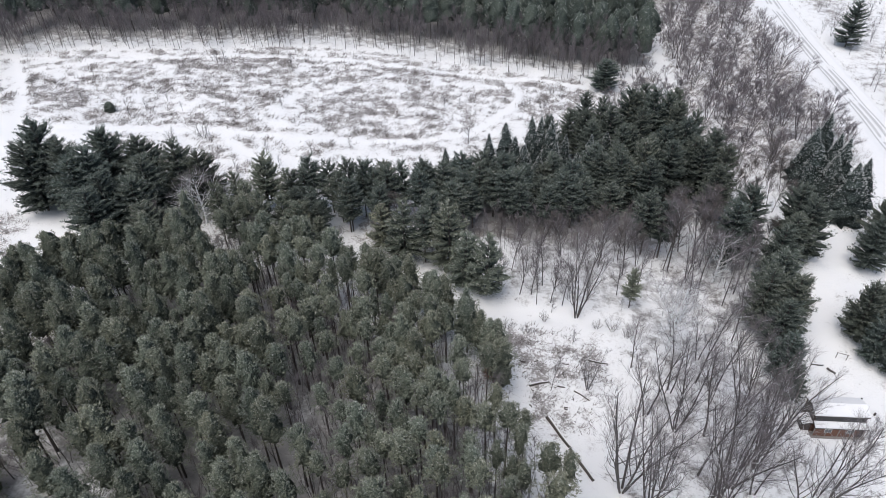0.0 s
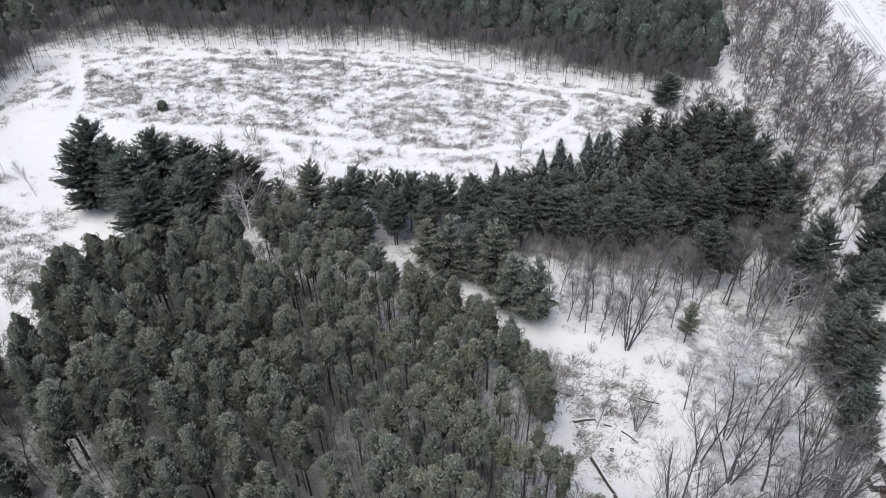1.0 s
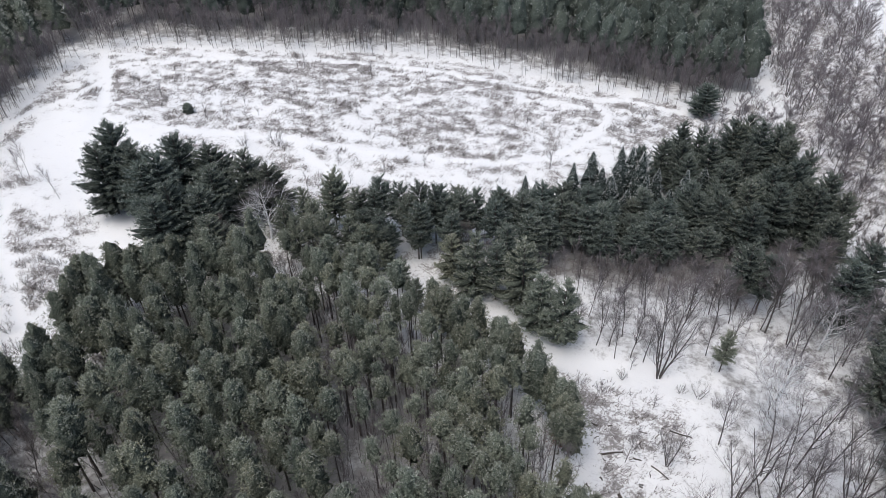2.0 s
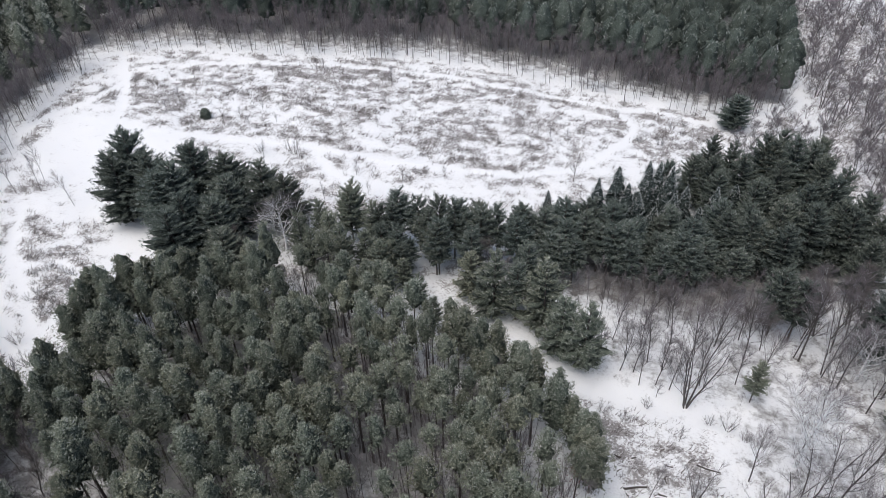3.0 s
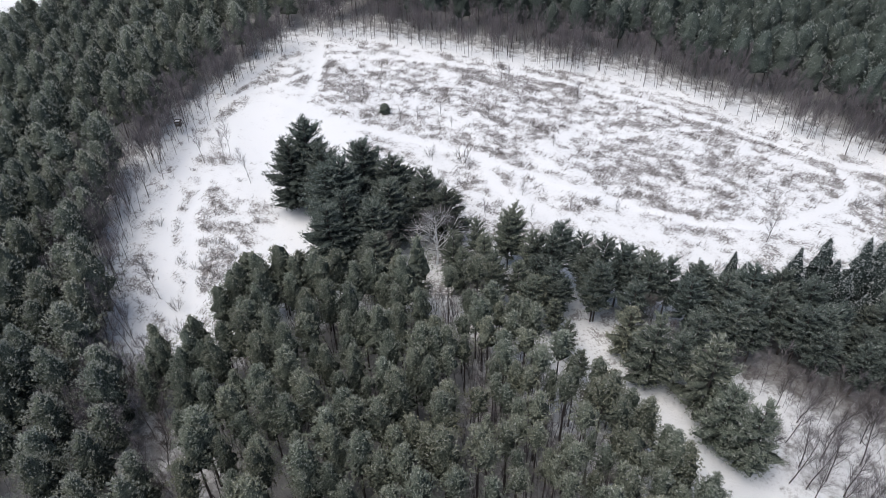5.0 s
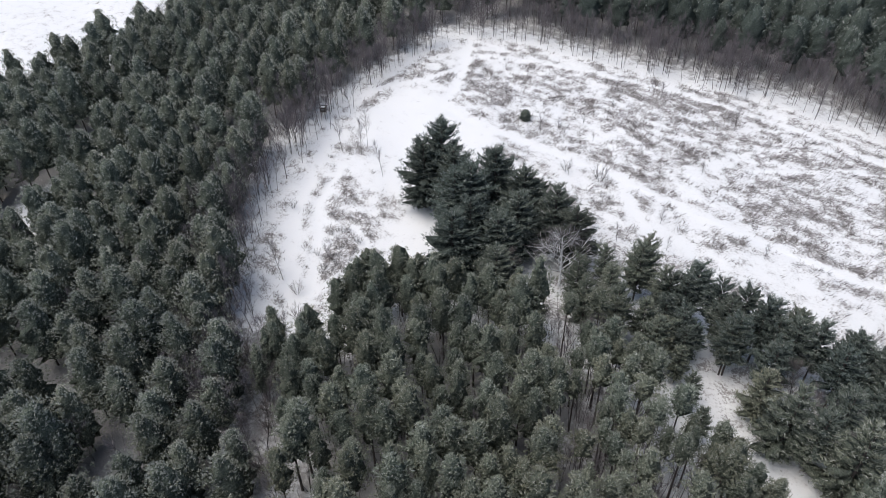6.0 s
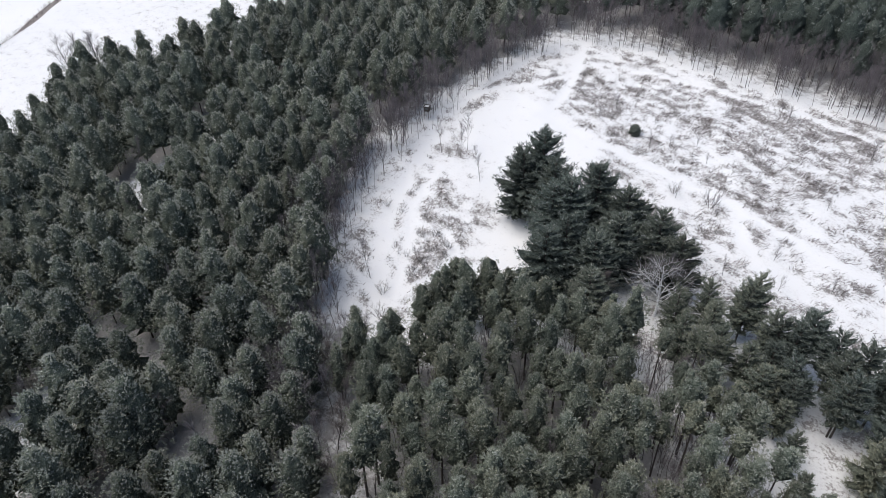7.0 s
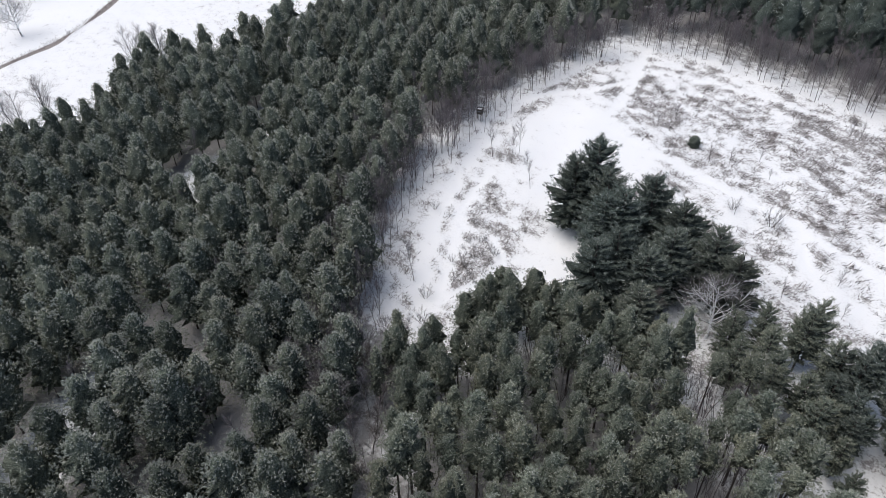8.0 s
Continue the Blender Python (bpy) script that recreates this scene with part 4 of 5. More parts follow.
SPRUCES = [(-0.9, 114.3, 10), (0.9, 115, 8), (3.2, 115.8, 8), (8, 117.7, 12), (11.7, 120.1, 13), (13.4, 118.3, 11), (17.6, 123.2, 13), (19.8, 124.7, 12), (21.5, 123.6, 12), (29.5, 121.1, 10),
           (33.2, 123.1, 10), (25.9, 116.2, 9), (28.2, 117.3, 9), (10, 114.5, 9), (6, 114, 8), (15.5, 117, 10), (18, 115, 9), (22, 119, 9.5), (24, 121, 10), (31, 117.5, 8.5)]
CLUSTER = [(40.8, 136, 14), (45.7, 133.9, 15), (49.2, 134.7, 14), (35.1, 128.7, 13), (29.4, 127.1, 13), (41, 126.2, 14), (50, 130.5, 14), (49.8, 123.4, 14), (35.8, 120.8, 13),
           (40.3, 116.2, 14), (44.4, 114.4, 14), (49.2, 115.8, 14), (54.9, 119.4, 14), (55.1, 113.2, 14), (45, 121, 13), (30, 112, 12), (39, 109, 13), (34, 115, 12), (52, 108, 13)]
BELT = [(x, y, rng.uniform(9.5, 12.5) - (1.5 if x > 12 and y > 108 else 0)) for x, y in zip(*scatter([(-7, 103), (6, 100.5), (18, 102), (30, 105), (37, 105), (40, 110), (36, 113), (24, 114), (-4, 112)], 3.9, 51, 0.45))]
EASTERN = [(54.6, 98.7, 15), (51, 95, 14), (66.3, 102.9, 13), (66.3, 98.1, 13), (54.4, 82.7, 14), (51.3, 79.7, 13), (55.3, 78.7, 13), (50.9, 68.7, 10), (58, 91, 12), (62, 95, 12), (52.5, 74.5, 11),
           (82.5, 101, 12), (77.5, 94.8, 12), (67.4, 77.8, 12), (68, 73.1, 10), (70, 70, 10), (72.5, 80, 11), (120.8, 194.1, 14), (120, 158, 13), (50.5, 65, 8)]
SNOWY = [(81.6, 127, 14), (77, 122.8, 13), (81.1, 120.6, 13), (81.9, 118.8, 13), (80, 110.2, 13), (76, 118, 12), (78.5, 115, 12), (84, 113, 12)]
CLUSTER += [(34, 133.3, 12.5), (26.2, 129.1, 12), (21.3, 125.6, 12), (30.7, 135.8, 12), (29.9, 123.7, 12.5), (45.3, 140.5, 12.5), (52, 139, 12.5)]
CLUSTER += [(x, y, rng.uniform(12, 14.5)) for x, y in zip(*scatter([(29, 112), (30, 128), (40, 136), (46, 139), (57, 138), (60, 112), (46, 105)], 9.0, 52, 0.5))]
LINE += [(x, y, rng.uniform(11, 13)) for x, y in zip(*scatter([(-27, 104.5), (-4, 104.5), (0, 93), (-8, 92), (-16, 97)], 4.6, 53, 0.5))]
LINE = [t for i, t in enumerate(LINE) if t[1] > 102.5 or i % 3 == 0]
LONE += [(-17.2, 88.2, 7.5), (-20.4, 92, 8), (-23.4, 95.2, 8.5), (-26.2, 98.4, 9)]
LINE += [(35.8, 97.2, 14.5), (38.8, 96.4, 13)]
# a close row beside the path, and the bushy outer row of the plantation
PATHSIDE, OUTER = [], []
for (x0, y0), (x1, y1) in zip(TRAILS[11][0], TRAILS[11][0][1:4]):
    L = math.dist((x0, y0), (x1, y1))
    for k in range(int(L / 3.6)):
        u, o = (k + rng.uniform(0.1, 0.9)) * 3.6 / L, -rng.uniform(3.2, 4.4)
        if u < 1 and rng.uniform() < 0.9 and x0 < -9:
            PATHSIDE.append((x0 + u * (x1 - x0) - o * (y1 - y0) / L, y0 + u * (y1 - y0) + o * (x1 - x0) / L, rng.uniform(8.5, 12.5)))
for (x0, y0), (x1, y1) in zip([(7.4, 64.6), (6, 67.8), (2.9, 72.8), (-2.9, 77.6), (-8.8, 81.7), (-67.5, 72), (-65, 80.5)], [(6, 67.8), (2.9, 72.8), (-2.9, 77.6), (-8.8, 81.7), (-15.6, 86.4), (-65, 80.5), (-56, 85.5)]):
    L = math.dist((x0, y0), (x1, y1))
    for k in range(int(L / 2.1 + 0.5)):
        OUTER.append((x0 + (x1 - x0) * k * 2.1 / L + rng.normal() * 0.5, y0 + (y1 - y0) * k * 2.1 / L + rng.normal() * 0.5, rng.uniform(10, 12.5)))
for places, kind, nominal, wide in ((GROVE, dark_pine, 14, 1.25), (FRONT, front_pine, 13, 1.2), (PATHSIDE, line_pine, 13, 1.0), (OUTER, margin_pine, 14, 1.25), (LONE, open_pine, 14, 1.0), (LINE, line_pine, 13, 1.05), (CLUSTER, dark_pine, 14, 0.95),
                                    (BELT, line_pine, 13, 1.3), (EASTERN, dark_pine, 14, 1.08), (SPRUCES, spruce, 12, 1.15), (SNOWY, spruce, 12, 1.3)):
    for i, (x, y, h) in enumerate(places):
        if line_distance(np.array([x]), np.array([y]), TRAILS[10][0] + TRAILS[11][0][1:])[0] < 2.5:
            continue
        kind.plant(x, y, i, h / nominal, 77 * i, wide=wide)
for i, (x, y, h) in enumerate([(-29.8, 104.8, 10), (-28.4, 101, 9.5), (-26.4, 107.4, 12), (-27.4, 104.9, 10.5), (-25.4, 100.4, 9.5), (-24, 97.8, 8.5), (-23.6, 100.8, 7)]):
    line_pine.plant(x, y, i + 2, h / 13, 50 * i, wide=1.15)
for i, (x, y, h) in enumerate([(-70.5, 63, 11.5), (-67.6, 61, 12), (-66, 64.6, 11.5), (-64, 61, 12), (-67, 57, 11.5), (-69, 60, 10.5)]):
    margin_pine.plant(x, y, i, h / 14, 66 * i)
dark_pine.plant(40.6, 160.7, 2, 0.62, 40, "broad low pine standing alone by the meadow", 1.7)
open_pine.plant(30.5, 83, 3, 0.7, 20, "small dark pine among bare trees", 0.9)

# bare saplings along the forest edge
edge_tree = Species("bare_tree", "slender bare tree at the forest edge", "bare tree", "bare trees along the forest edge",
                    bare_shapes(range(400, 410), GREYBARK, TWIGS, H=10.5, r0=0.058, forks=13, first=0.36, angle=32, twigs=260, twig_len=1.2, twig_width=0.026, depth=1, reach=0.36))
edge_stock = []
for s in range(420, 426):
    (wv, wt), (v, t) = bare_tree(s, H=11, r0=0.055, forks=8, first=0.3, angle=32, twigs=120, twig_len=1.4, twig_width=0.045, depth=1, reach=0.36)
    edge_stock.append((np.concatenate([wv, v]), np.concatenate([wt, t + len(wv)]), np.concatenate([np.zeros(len(wt)), np.ones(len(t))]), np.zeros(len(wv) + len(v))))
seg = list(zip(EDGE, EDGE[1:]))
lens = np.array([math.dist(a, b) for a, b in seg])
behind = []
for i in range(1000):
    k = int(rng.choice(len(seg), p=lens / lens.sum()))
    (x0, y0), (x1, y1) = seg[k]
    s = rng.uniform()
    nx0, ny0 = -(y1 - y0) / lens[k], (x1 - x0) / lens[k]
    out = abs(rng.normal()) * 2.0 if i < 150 else rng.uniform(1.0, 17 if k > 7 else 8)
    x, y = x0 + s * (x1 - x0) + nx0 * out, y0 + s * (y1 - y0) + ny0 * out
    if i < 150:
        edge_tree.plant(x, y, int(rng.integers(10)), rng.uniform(0.65, 1.1), rng.uniform(0, 360), lean=(rng.normal() * 2.5, rng.normal() * 2.5))
    elif k > 7 or rng.uniform() < 0.55:
        behind.append((x, y, rng.uniform(0.75, 1.1), rng.uniform(0, 6.28), int(rng.integers(99)), 0.0))
joined_trees("bare_edge_wood", "belt of bare grey-brown trees in front of the pines", "bare wood", behind, edge_stock, [GREYBARK, TWIGS])

# bare trees east of the plantation
tall_bare = Species("bare_tree", "tall bare tree with upswept branches in the snow", "bare tree", "bare trees beside the path",
                    bare_shapes(range(500, 506), GREYBARK, TWIGS, H=15, r0=0.14, forks=16, first=0.28, angle=34, twigs=900, twig_len=1.15, twig_width=0.022, depth=2, reach=0.4))
clump_bare = Species("bare_tree", "bare tree with several leaning stems from one foot", "bare tree", "bare trees beside the path",
                     bare_shapes(range(520, 524), GREYBARK, TWIGS, H=15, r0=0.125, forks=10, first=0.2, angle=31, twigs=1200, twig_len=1.15, twig_width=0.021, stems=5, tilt=0.3, depth=2, reach=0.4))
maple = Species("bare_tree", "spreading bare tree with snow on its limbs", "bare tree", "",
                bare_shapes(range(540, 542), SNOWBARK, TWIGS, H=12, r0=0.26, forks=27, first=0.14, angle=58, twigs=1300, twig_len=1.1, twig_width=0.03, depth=2, reach=0.62))
scrub = Species("bare_tree", "low scrubby bare tree with dense fine twigs", "bare tree", "scrub beside the road",
                bare_shapes(range(560, 566), GREYBARK, TWIGS, H=7.0, r0=0.07, forks=7, first=0.25, angle=48, twigs=750, twig_len=1.1, twig_width=0.034, stems=3, tilt=0.22, depth=1, reach=0.5))
STEMS = [(12.8, 88.2, 9), (14.6, 83.2, 9), (18.2, 86.4, 10), (8.9, 87.5, 9), (15.2, 90.2, 10), (23.5, 84.5, 11), (11.9, 85.4, 9), (13.9, 85.5, 10), (17.1, 83.7, 9), (16.1, 87.7, 11), (19, 83.1, 10), (10.9, 91.1, 9), (22, 88, 11), (25, 90, 12), (39.6, 92.4, 16), (43.2, 98, 15), (53.4, 91, 14), (14.8, 65.4, 7),
         (33.3, 52.1, 19), (37.4, 67.3, 17), (36, 58.3, 18), (50.5, 49.4, 18), (28, 70, 12), (40, 66, 17), (27, 93, 12), (31, 91, 13), (20, 92, 11), (44, 88, 14), (50, 87, 14), (38, 96, 14), (45, 95, 15), (48, 98, 15), (29, 86, 9), (33, 88, 11), (47, 84, 13), (41, 84, 14), (46, 76, 13), (46, 94, 13)]
for i, (x, y, h) in enumerate(STEMS):
    tall_bare.plant(x, y, i, h / 15, 50 * i, lean=(rng.normal() * 4, rng.normal() * 4))
for i, (x, y, h) in enumerate([(22.3, 49.6, 22), (25.1, 46.5, 20), (21, 80.6, 17), (20.4, 65.6, 8), (37.1, 50.6, 20), (41.7, 53.5, 18), (45, 57, 17), (43, 63, 16), (32, 59, 17), (33, 45, 19), (45, 46, 18)]):
    clump_bare.plant(x, y, i, h / 15, 80 * i)
maple.plant(34.4, 73.2, 0, 1.3, 0, "broad bare tree with pale snowy limbs")
maple.plant(47.1, 89.9, 1, 1.0, 120)
maple.plant(-46.3, 101.2, 1, 1.0, 200, "bare tree with white snowy limbs among pines", 1.2)
maple.plant(-241, 40.7, 1, 1.2, 40, "lone bare tree in the snowy field")
sx, sy = scatter(SCRUB, 5.8, 21, 0.5)
far_scrub = []
for x, y in zip(sx, sy):
    if line_distance(np.array([x]), np.array([y]), ROAD)[0] > 11 and y < 250 and rng.uniform() < 0.95:
        if y < 160:
            scrub.plant(x, y, int(rng.integers(6)), rng.uniform(0.8, 1.5), rng.uniform(0, 360))
        else:
            far_scrub.append((x, y, rng.uniform(0.8, 1.5), rng.uniform(0, 6.28), int(rng.integers(99)), 0.0))
scrub_stock = []
for s in range(570, 575):
    (wv, wt), (v, t) = bare_tree(s, H=7.0, r0=0.07, forks=6, first=0.25, angle=48, twigs=420, twig_len=1.1, twig_width=0.04, stems=3, tilt=0.22, depth=1, reach=0.5)
    scrub_stock.append((np.concatenate([wv, v]), np.concatenate([wt, t + len(wv)]), np.concatenate([np.zeros(len(wt)), np.ones(len(t))]), np.zeros(len(wv) + len(v))))
joined_trees("roadside_scrub", "bare scrubby thicket beside the road", "scrub", far_scrub, scrub_stock, [GREYBARK, TWIGS])
# thickets between the meadow and the road
for x, y in zip(*scatter([(38, 146), (46, 142), (60, 141), (63, 170), (56, 171), (44, 164)], 4.2, 22, 0.5)):
    scrub.plant(x, y, int(rng.integers(6)), rng.uniform(0.4, 0.8), rng.uniform(0, 360))

# ---- road ----
def ribbon(line, offsets, lift, mat, name, label, step=3.0):
    pts = []
    for (x0, y0), (x1, y1) in zip(line, line[1:]):
        L = math.dist((x0, y0), (x1, y1))
        for k in range(int(L / step)):
            pts.append((x0 + (x1 - x0) * k * step / L, y0 + (y1 - y0) * k * step / L))
    bm = bmesh.new()
    prev = None
    for i, (x, y) in enumerate(pts):
        a, b = pts[max(i - 1, 0)], pts[min(i + 1, len(pts) - 1)]
        L = math.dist(a, b)
        nx0, ny0 = (b[1] - a[1]) / L, -(b[0] - a[0]) / L
        row = [bm.verts.new((x + nx0 * o, y + ny0 * o, h1(x + nx0 * o, y + ny0 * o) + z)) for o, z in zip(offsets, lift)]
        if prev:
            for k in range(len(row) - 1):
                bm.faces.new((prev[k], prev[k + 1], row[k + 1], row[k]))
        prev = row
    bmesh.ops.recalc_face_normals(bm, faces=bm.faces)
    for f in bm.faces:
        f.smooth = True
    me = bpy.data.meshes.new(name)
    bm.to_mesh(me)
    bm.free()
    me.materials.append(mat)
    return tagged(new(name, me), label, "road", kind="structure")


ribbon(ROAD, [-10, -8.6, -5.5, -4.4, -3.4, -2.6, 2.6, 3.8, 4.6, 5.6], [-0.2, 0.22, 0.2, 0.36, 0.3, 0.12, 0.12, 0.4, 0.45, -0.2], SNOW, "road", "snow-covered road between ploughed banks")
for o, half in ((-2.0, 0.22), (-0.85, 0.36), (0.75, 0.38), (1.9, 0.2)):
    ribbon(ROAD, [o - half, o, o + half], [0.15, 0.165, 0.15], RUT, "road_rut", "dirty wheel track in the packed snow")

# ---- smaller plants ----
meadow_sapling = Species("sapling", "thin bare sapling in the snowy meadow", "sapling", "saplings in the meadow",
                         bare_shapes(range(600, 604), GREYBARK, TWIGS, H=4.5, r0=0.045, forks=9, first=0.25, angle=34, twigs=90, twig_len=0.7, twig_width=0.025, depth=1, reach=0.4))
for i, (x, y, h) in enumerate([(-88.7, 140.7, 4), (-88.4, 146.2, 4.5), (-74, 138.8, 4), (-70.9, 140.9, 4), (-67.7, 146.2, 4), (-59.1, 166.7, 5), (-60.9, 128.6, 3.5), (-56.9, 148.9, 4), (-41.1, 164.9, 6), (-0.9, 148.4, 3.5),
                               (4.3, 132.3, 6), (-61.1, 167.2, 4), (-63, 142.2, 3), (2.8, 148.2, 3), (-39.9, 144.4, 3), (-22, 128, 3.5), (-30, 125, 4), (-40, 126, 4), (-44, 117, 4), (-36, 120, 3.5), (17, 81.5, 4), (19.5, 74.5, 4)]):
    meadow_sapling.plant(x, y, i, h / 4.5, 67 * i)
for i, (x, y, h) in enumerate([(-103.1, 107, 9), (-98.7, 108.4, 9), (-100, 111.4, 8.5), (-90.2, 105.8, 8), (-83.9, 74.2, 9), (-106.8, 90.1, 7)]):
    edge_tree.plant(x, y, i, h / 10.5, 40 * i, "bare tree standing in the open snow", lean=(rng.normal() * 2, rng.normal() * 2))
for i in range(26):
    u = (i + rng.uniform(0.1, 0.9)) / 26 * 5
    (x0, y0), (x1, y1) = EDGE[1 + int(u)], EDGE[2 + int(u)]
    u -= int(u)
    edge_tree.plant(x0 + u * (x1 - x0) + rng.uniform(0.3, 2.6), y0 + u * (y1 - y0) - rng.uniform(-1.2, 1.2), i, rng.uniform(0.75, 1.0), 53 * i, lean=(rng.normal() * 4, rng.normal() * 4))
shrub = Species("shrub", "low bare shrub with many stems in the snow", "shrub", "shrubs on the snow",
                bare_shapes(range(620, 624), GREYBARK, REDTWIGS, H=2.4, r0=0.035, forks=4, first=0.2, angle=36, twigs=160, twig_len=0.5, twig_width=0.022, stems=7, tilt=0.45, depth=1, reach=0.45))
for i, (x, y, s) in enumerate([(-55.1, 131.1, 1.5), (-62, 129.5, 0.9), (-50, 118, 0.8), (-75.5, 70, 1.1), (-79.5, 73.5, 1.0), (26.5, 77.5, 1.1), (15.5, 79.5, 0.8), (9, 77.5, 0.8), (12, 76.5, 0.8), (-97, 88, 0.8), (28.5, 76, 0.8), (24, 78, 0.7)]):
    shrub.plant(x, y, i, s, 50 * i)
brush = np.random.default_rng(77)
for x, y in zip(*scatter(BRUSH_WEST, 1.9, 38, 0.5)):
    shrub.plant(x, y, int(brush.integers(4)), brush.uniform(0.45, 0.8), brush.uniform(0, 360), "small bare shrub in a dense patch on the snow")
for x, y in zip(*scatter(BRUSH_EAST, 5.5, 39, 0.5)):
    if min(line_distance(np.array([x]), np.array([y]), t[0])[0] for t in TRAILS) > 1.5:
        shrub.plant(x, y, int(brush.integers(4)), brush.uniform(0.5, 1.1), brush.uniform(0, 360))
low_pine = Species("young_pine", "small bushy young pine standing in the meadow", "young pine", "",
                   conifer_shapes([700], [DARK_NEEDLES, DARK_FROSTED, BARK, DARK_MASS], H=3.4, base=0.05, R=2.0, whorls=5, per=7, tufts=130, needle=0.36, frost=0.1, rings=9, segs=12, floor=0.45, tall=0.4, lobe=0.6, dead=0, skirt=0.9))
low_pine.plant(-79.5, 141.0, 0, 0.72, 0, wide=1.3)
reddish = Species("bare_tree", "bare tree with fine reddish-brown twigs among pines", "bare tree", "",
                  bare_shapes(range(640, 643), GREYBARK, REDTWIGS, H=11, r0=0.1, forks=13, first=0.3, angle=32, twigs=800, twig_len=1.1, twig_width=0.035, depth=2, reach=0.4))
for i, (x, y, s) in enumerate([(-51.5, 96, 0.85), (-9, 98, 0.9), (24, 94, 0.95), (28, 95.5, 1.0), (16, 94.5, 0.9), (43, 101, 1.1), (46, 98, 1.1), (49, 101, 1.0), (41, 97, 1.15), (52, 104, 1.0), (39, 93, 1.0), (20, 95.5, 0.9), (12, 95, 0.85), (31, 95, 0.9), (9, 95.5, 0.8), (34, 93.5, 0.95), (-66, 56.5, 0.75), (-70, 58, 0.85), (-61, 52, 0.85), (-57, 49, 0.7)]):
    reddish.plant(x, y, i, s, 70 * i)
for i, (x, y) in enumerate(zip(*scatter([(55, 101), (56, 112), (60, 121), (64, 128), (74, 127), (70, 108), (63, 100)], 4.6, 54, 0.5))):
    reddish.plant(x, y, i, rng.uniform(0.6, 0.95), 83 * i)
rust = Species("shrub", "rust-red leafy shrub at the wood's edge", "shrub", "", [])
(wv, wt), (v, t) = bare_tree(660, H=6, r0=0.06, forks=8, first=0.3, angle=30, twigs=200, twig_len=0.7, twig_width=0.02, stems=2, tilt=0.15, depth=1)
leaf = np.random.default_rng(5)
ctr = leaf.normal(size=(420, 3)) * (0.85, 0.85, 1.1) + (0, 0, 4.2)
ln = leaf.uniform(0.12, 0.24, 420)[:, None]
w1, w2 = unit(leaf.normal(size=(420, 3))), unit(leaf.normal(size=(420, 3)))
lv = np.stack([ctr - w1 * ln, ctr + w2 * ln * 0.7, ctr + w1 * ln], 1).reshape(-1, 3)
rust.shapes.append([("trunk", tri_mesh("trunk", np.concatenate([wv, v]), np.concatenate([wt, t + len(wv)]), [GREYBARK]), ""),
                    ("foliage", tri_mesh("foliage", lv, np.arange(1260).reshape(-1, 3), [RUST], None, np.zeros(1260)), "rust-red dry leaves")])
rust.plant(5.4, 65.2, 0, 0.9, 0)

# undergrowth between the planted stems
under = []
for x, y in zip(*scatter(PLANTATION, 5.0, 31, 0.5)):
    if rng.uniform() < 0.7:
        under.append((x, y, rng.uniform(0.55, 0.95), rng.uniform(0, 6.28), int(rng.integers(99)), 0.0))
for x, y in zip(*scatter(WESTWOOD, 14, 32, 0.5)):
    under.append((x, y, rng.uniform(0.7, 1.15), rng.uniform(0, 6.28), int(rng.integers(99)), 0.0))
for x, y in zip(*scatter([(-80, 62), (-72, 66), (-66, 58), (-58, 52), (-50, 47), (-54, 44), (-64, 49), (-76, 55)], 2.6, 33, 0.5)):
    under.append((x, y, rng.uniform(0.5, 0.95), rng.uniform(0, 6.28), int(rng.integers(99)), 0.0))
for x, y in zip(*scatter([(-8, 99), (8, 96), (34, 94), (46, 102), (40, 107), (30, 105), (6, 101), (-8, 104)], 2.0, 36, 0.5)):
    under.append((x, y, rng.uniform(0.38, 0.72), rng.uniform(0, 6.28), int(rng.integers(99)), 0.0))
for x, y in zip(*scatter(EASTWOOD, 4.5, 37, 0.5)):
    if math.dist((x, y), (56, 60)) > 8 and line_distance(np.array([x]), np.array([y]), TRAILS[10][0])[0] > 2:
        under.append((x, y, rng.uniform(0.18, 0.4), rng.uniform(0, 6.28), int(rng.integers(99)), 0.0))
for x, y in zip(*scatter(SLIM_ZONE, 2.1, 43, 0.5)):
    if inside(np.array([x]), np.array([y]), PLANTATION)[0] and rng.uniform() < 0.75:
        under.append((x, y, rng.uniform(0.5, 1.0), rng.uniform(0, 6.28), int(rng.integers(99)), 0.0))
joined_trees("bare_undergrowth", "thin bare undergrowth between the pine stems", "undergrowth", under, edge_stock, [GREYBARK, TWIGS])

# bare woods beside the cabin and far over the road
fill = []
for x, y in zip(*scatter([(22, 62), (20, 44), (56, 40), (50, 60), (47, 70), (50, 90), (40, 92), (36, 84), (30, 66)], 9.5, 34, 0.5)):
    if math.dist((x, y), (56, 60)) > 7:
        fill.append((x, y, rng.uniform(1.0, 1.5), rng.uniform(0, 6.28), int(rng.integers(99)), 0.0))
for x, y in zip(*scatter(SCRUB_FAR, 8.0, 35, 0.5)):
    if line_distance(np.array([x]), np.array([y]), ROAD)[0] > 8:
        fill.append((x, y, rng.uniform(0.4, 0.75), rng.uniform(0, 6.28), int(rng.integers(99)), 0.0))
fill_stock = []
for s in range(660, 666):
    (wv, wt), (v, t) = bare_tree(s, H=11, r0=0.10, forks=10, first=0.25, angle=30, twigs=260, twig_len=1.2, twig_width=0.024, stems=2, tilt=0.14, depth=1, reach=0.42)
    fill_stock.append((np.concatenate([wv, v]), np.concatenate([wt, t + len(wv)]), np.concatenate([np.zeros(len(wt)), np.ones(len(t))]), np.zeros(len(wv) + len(v))))
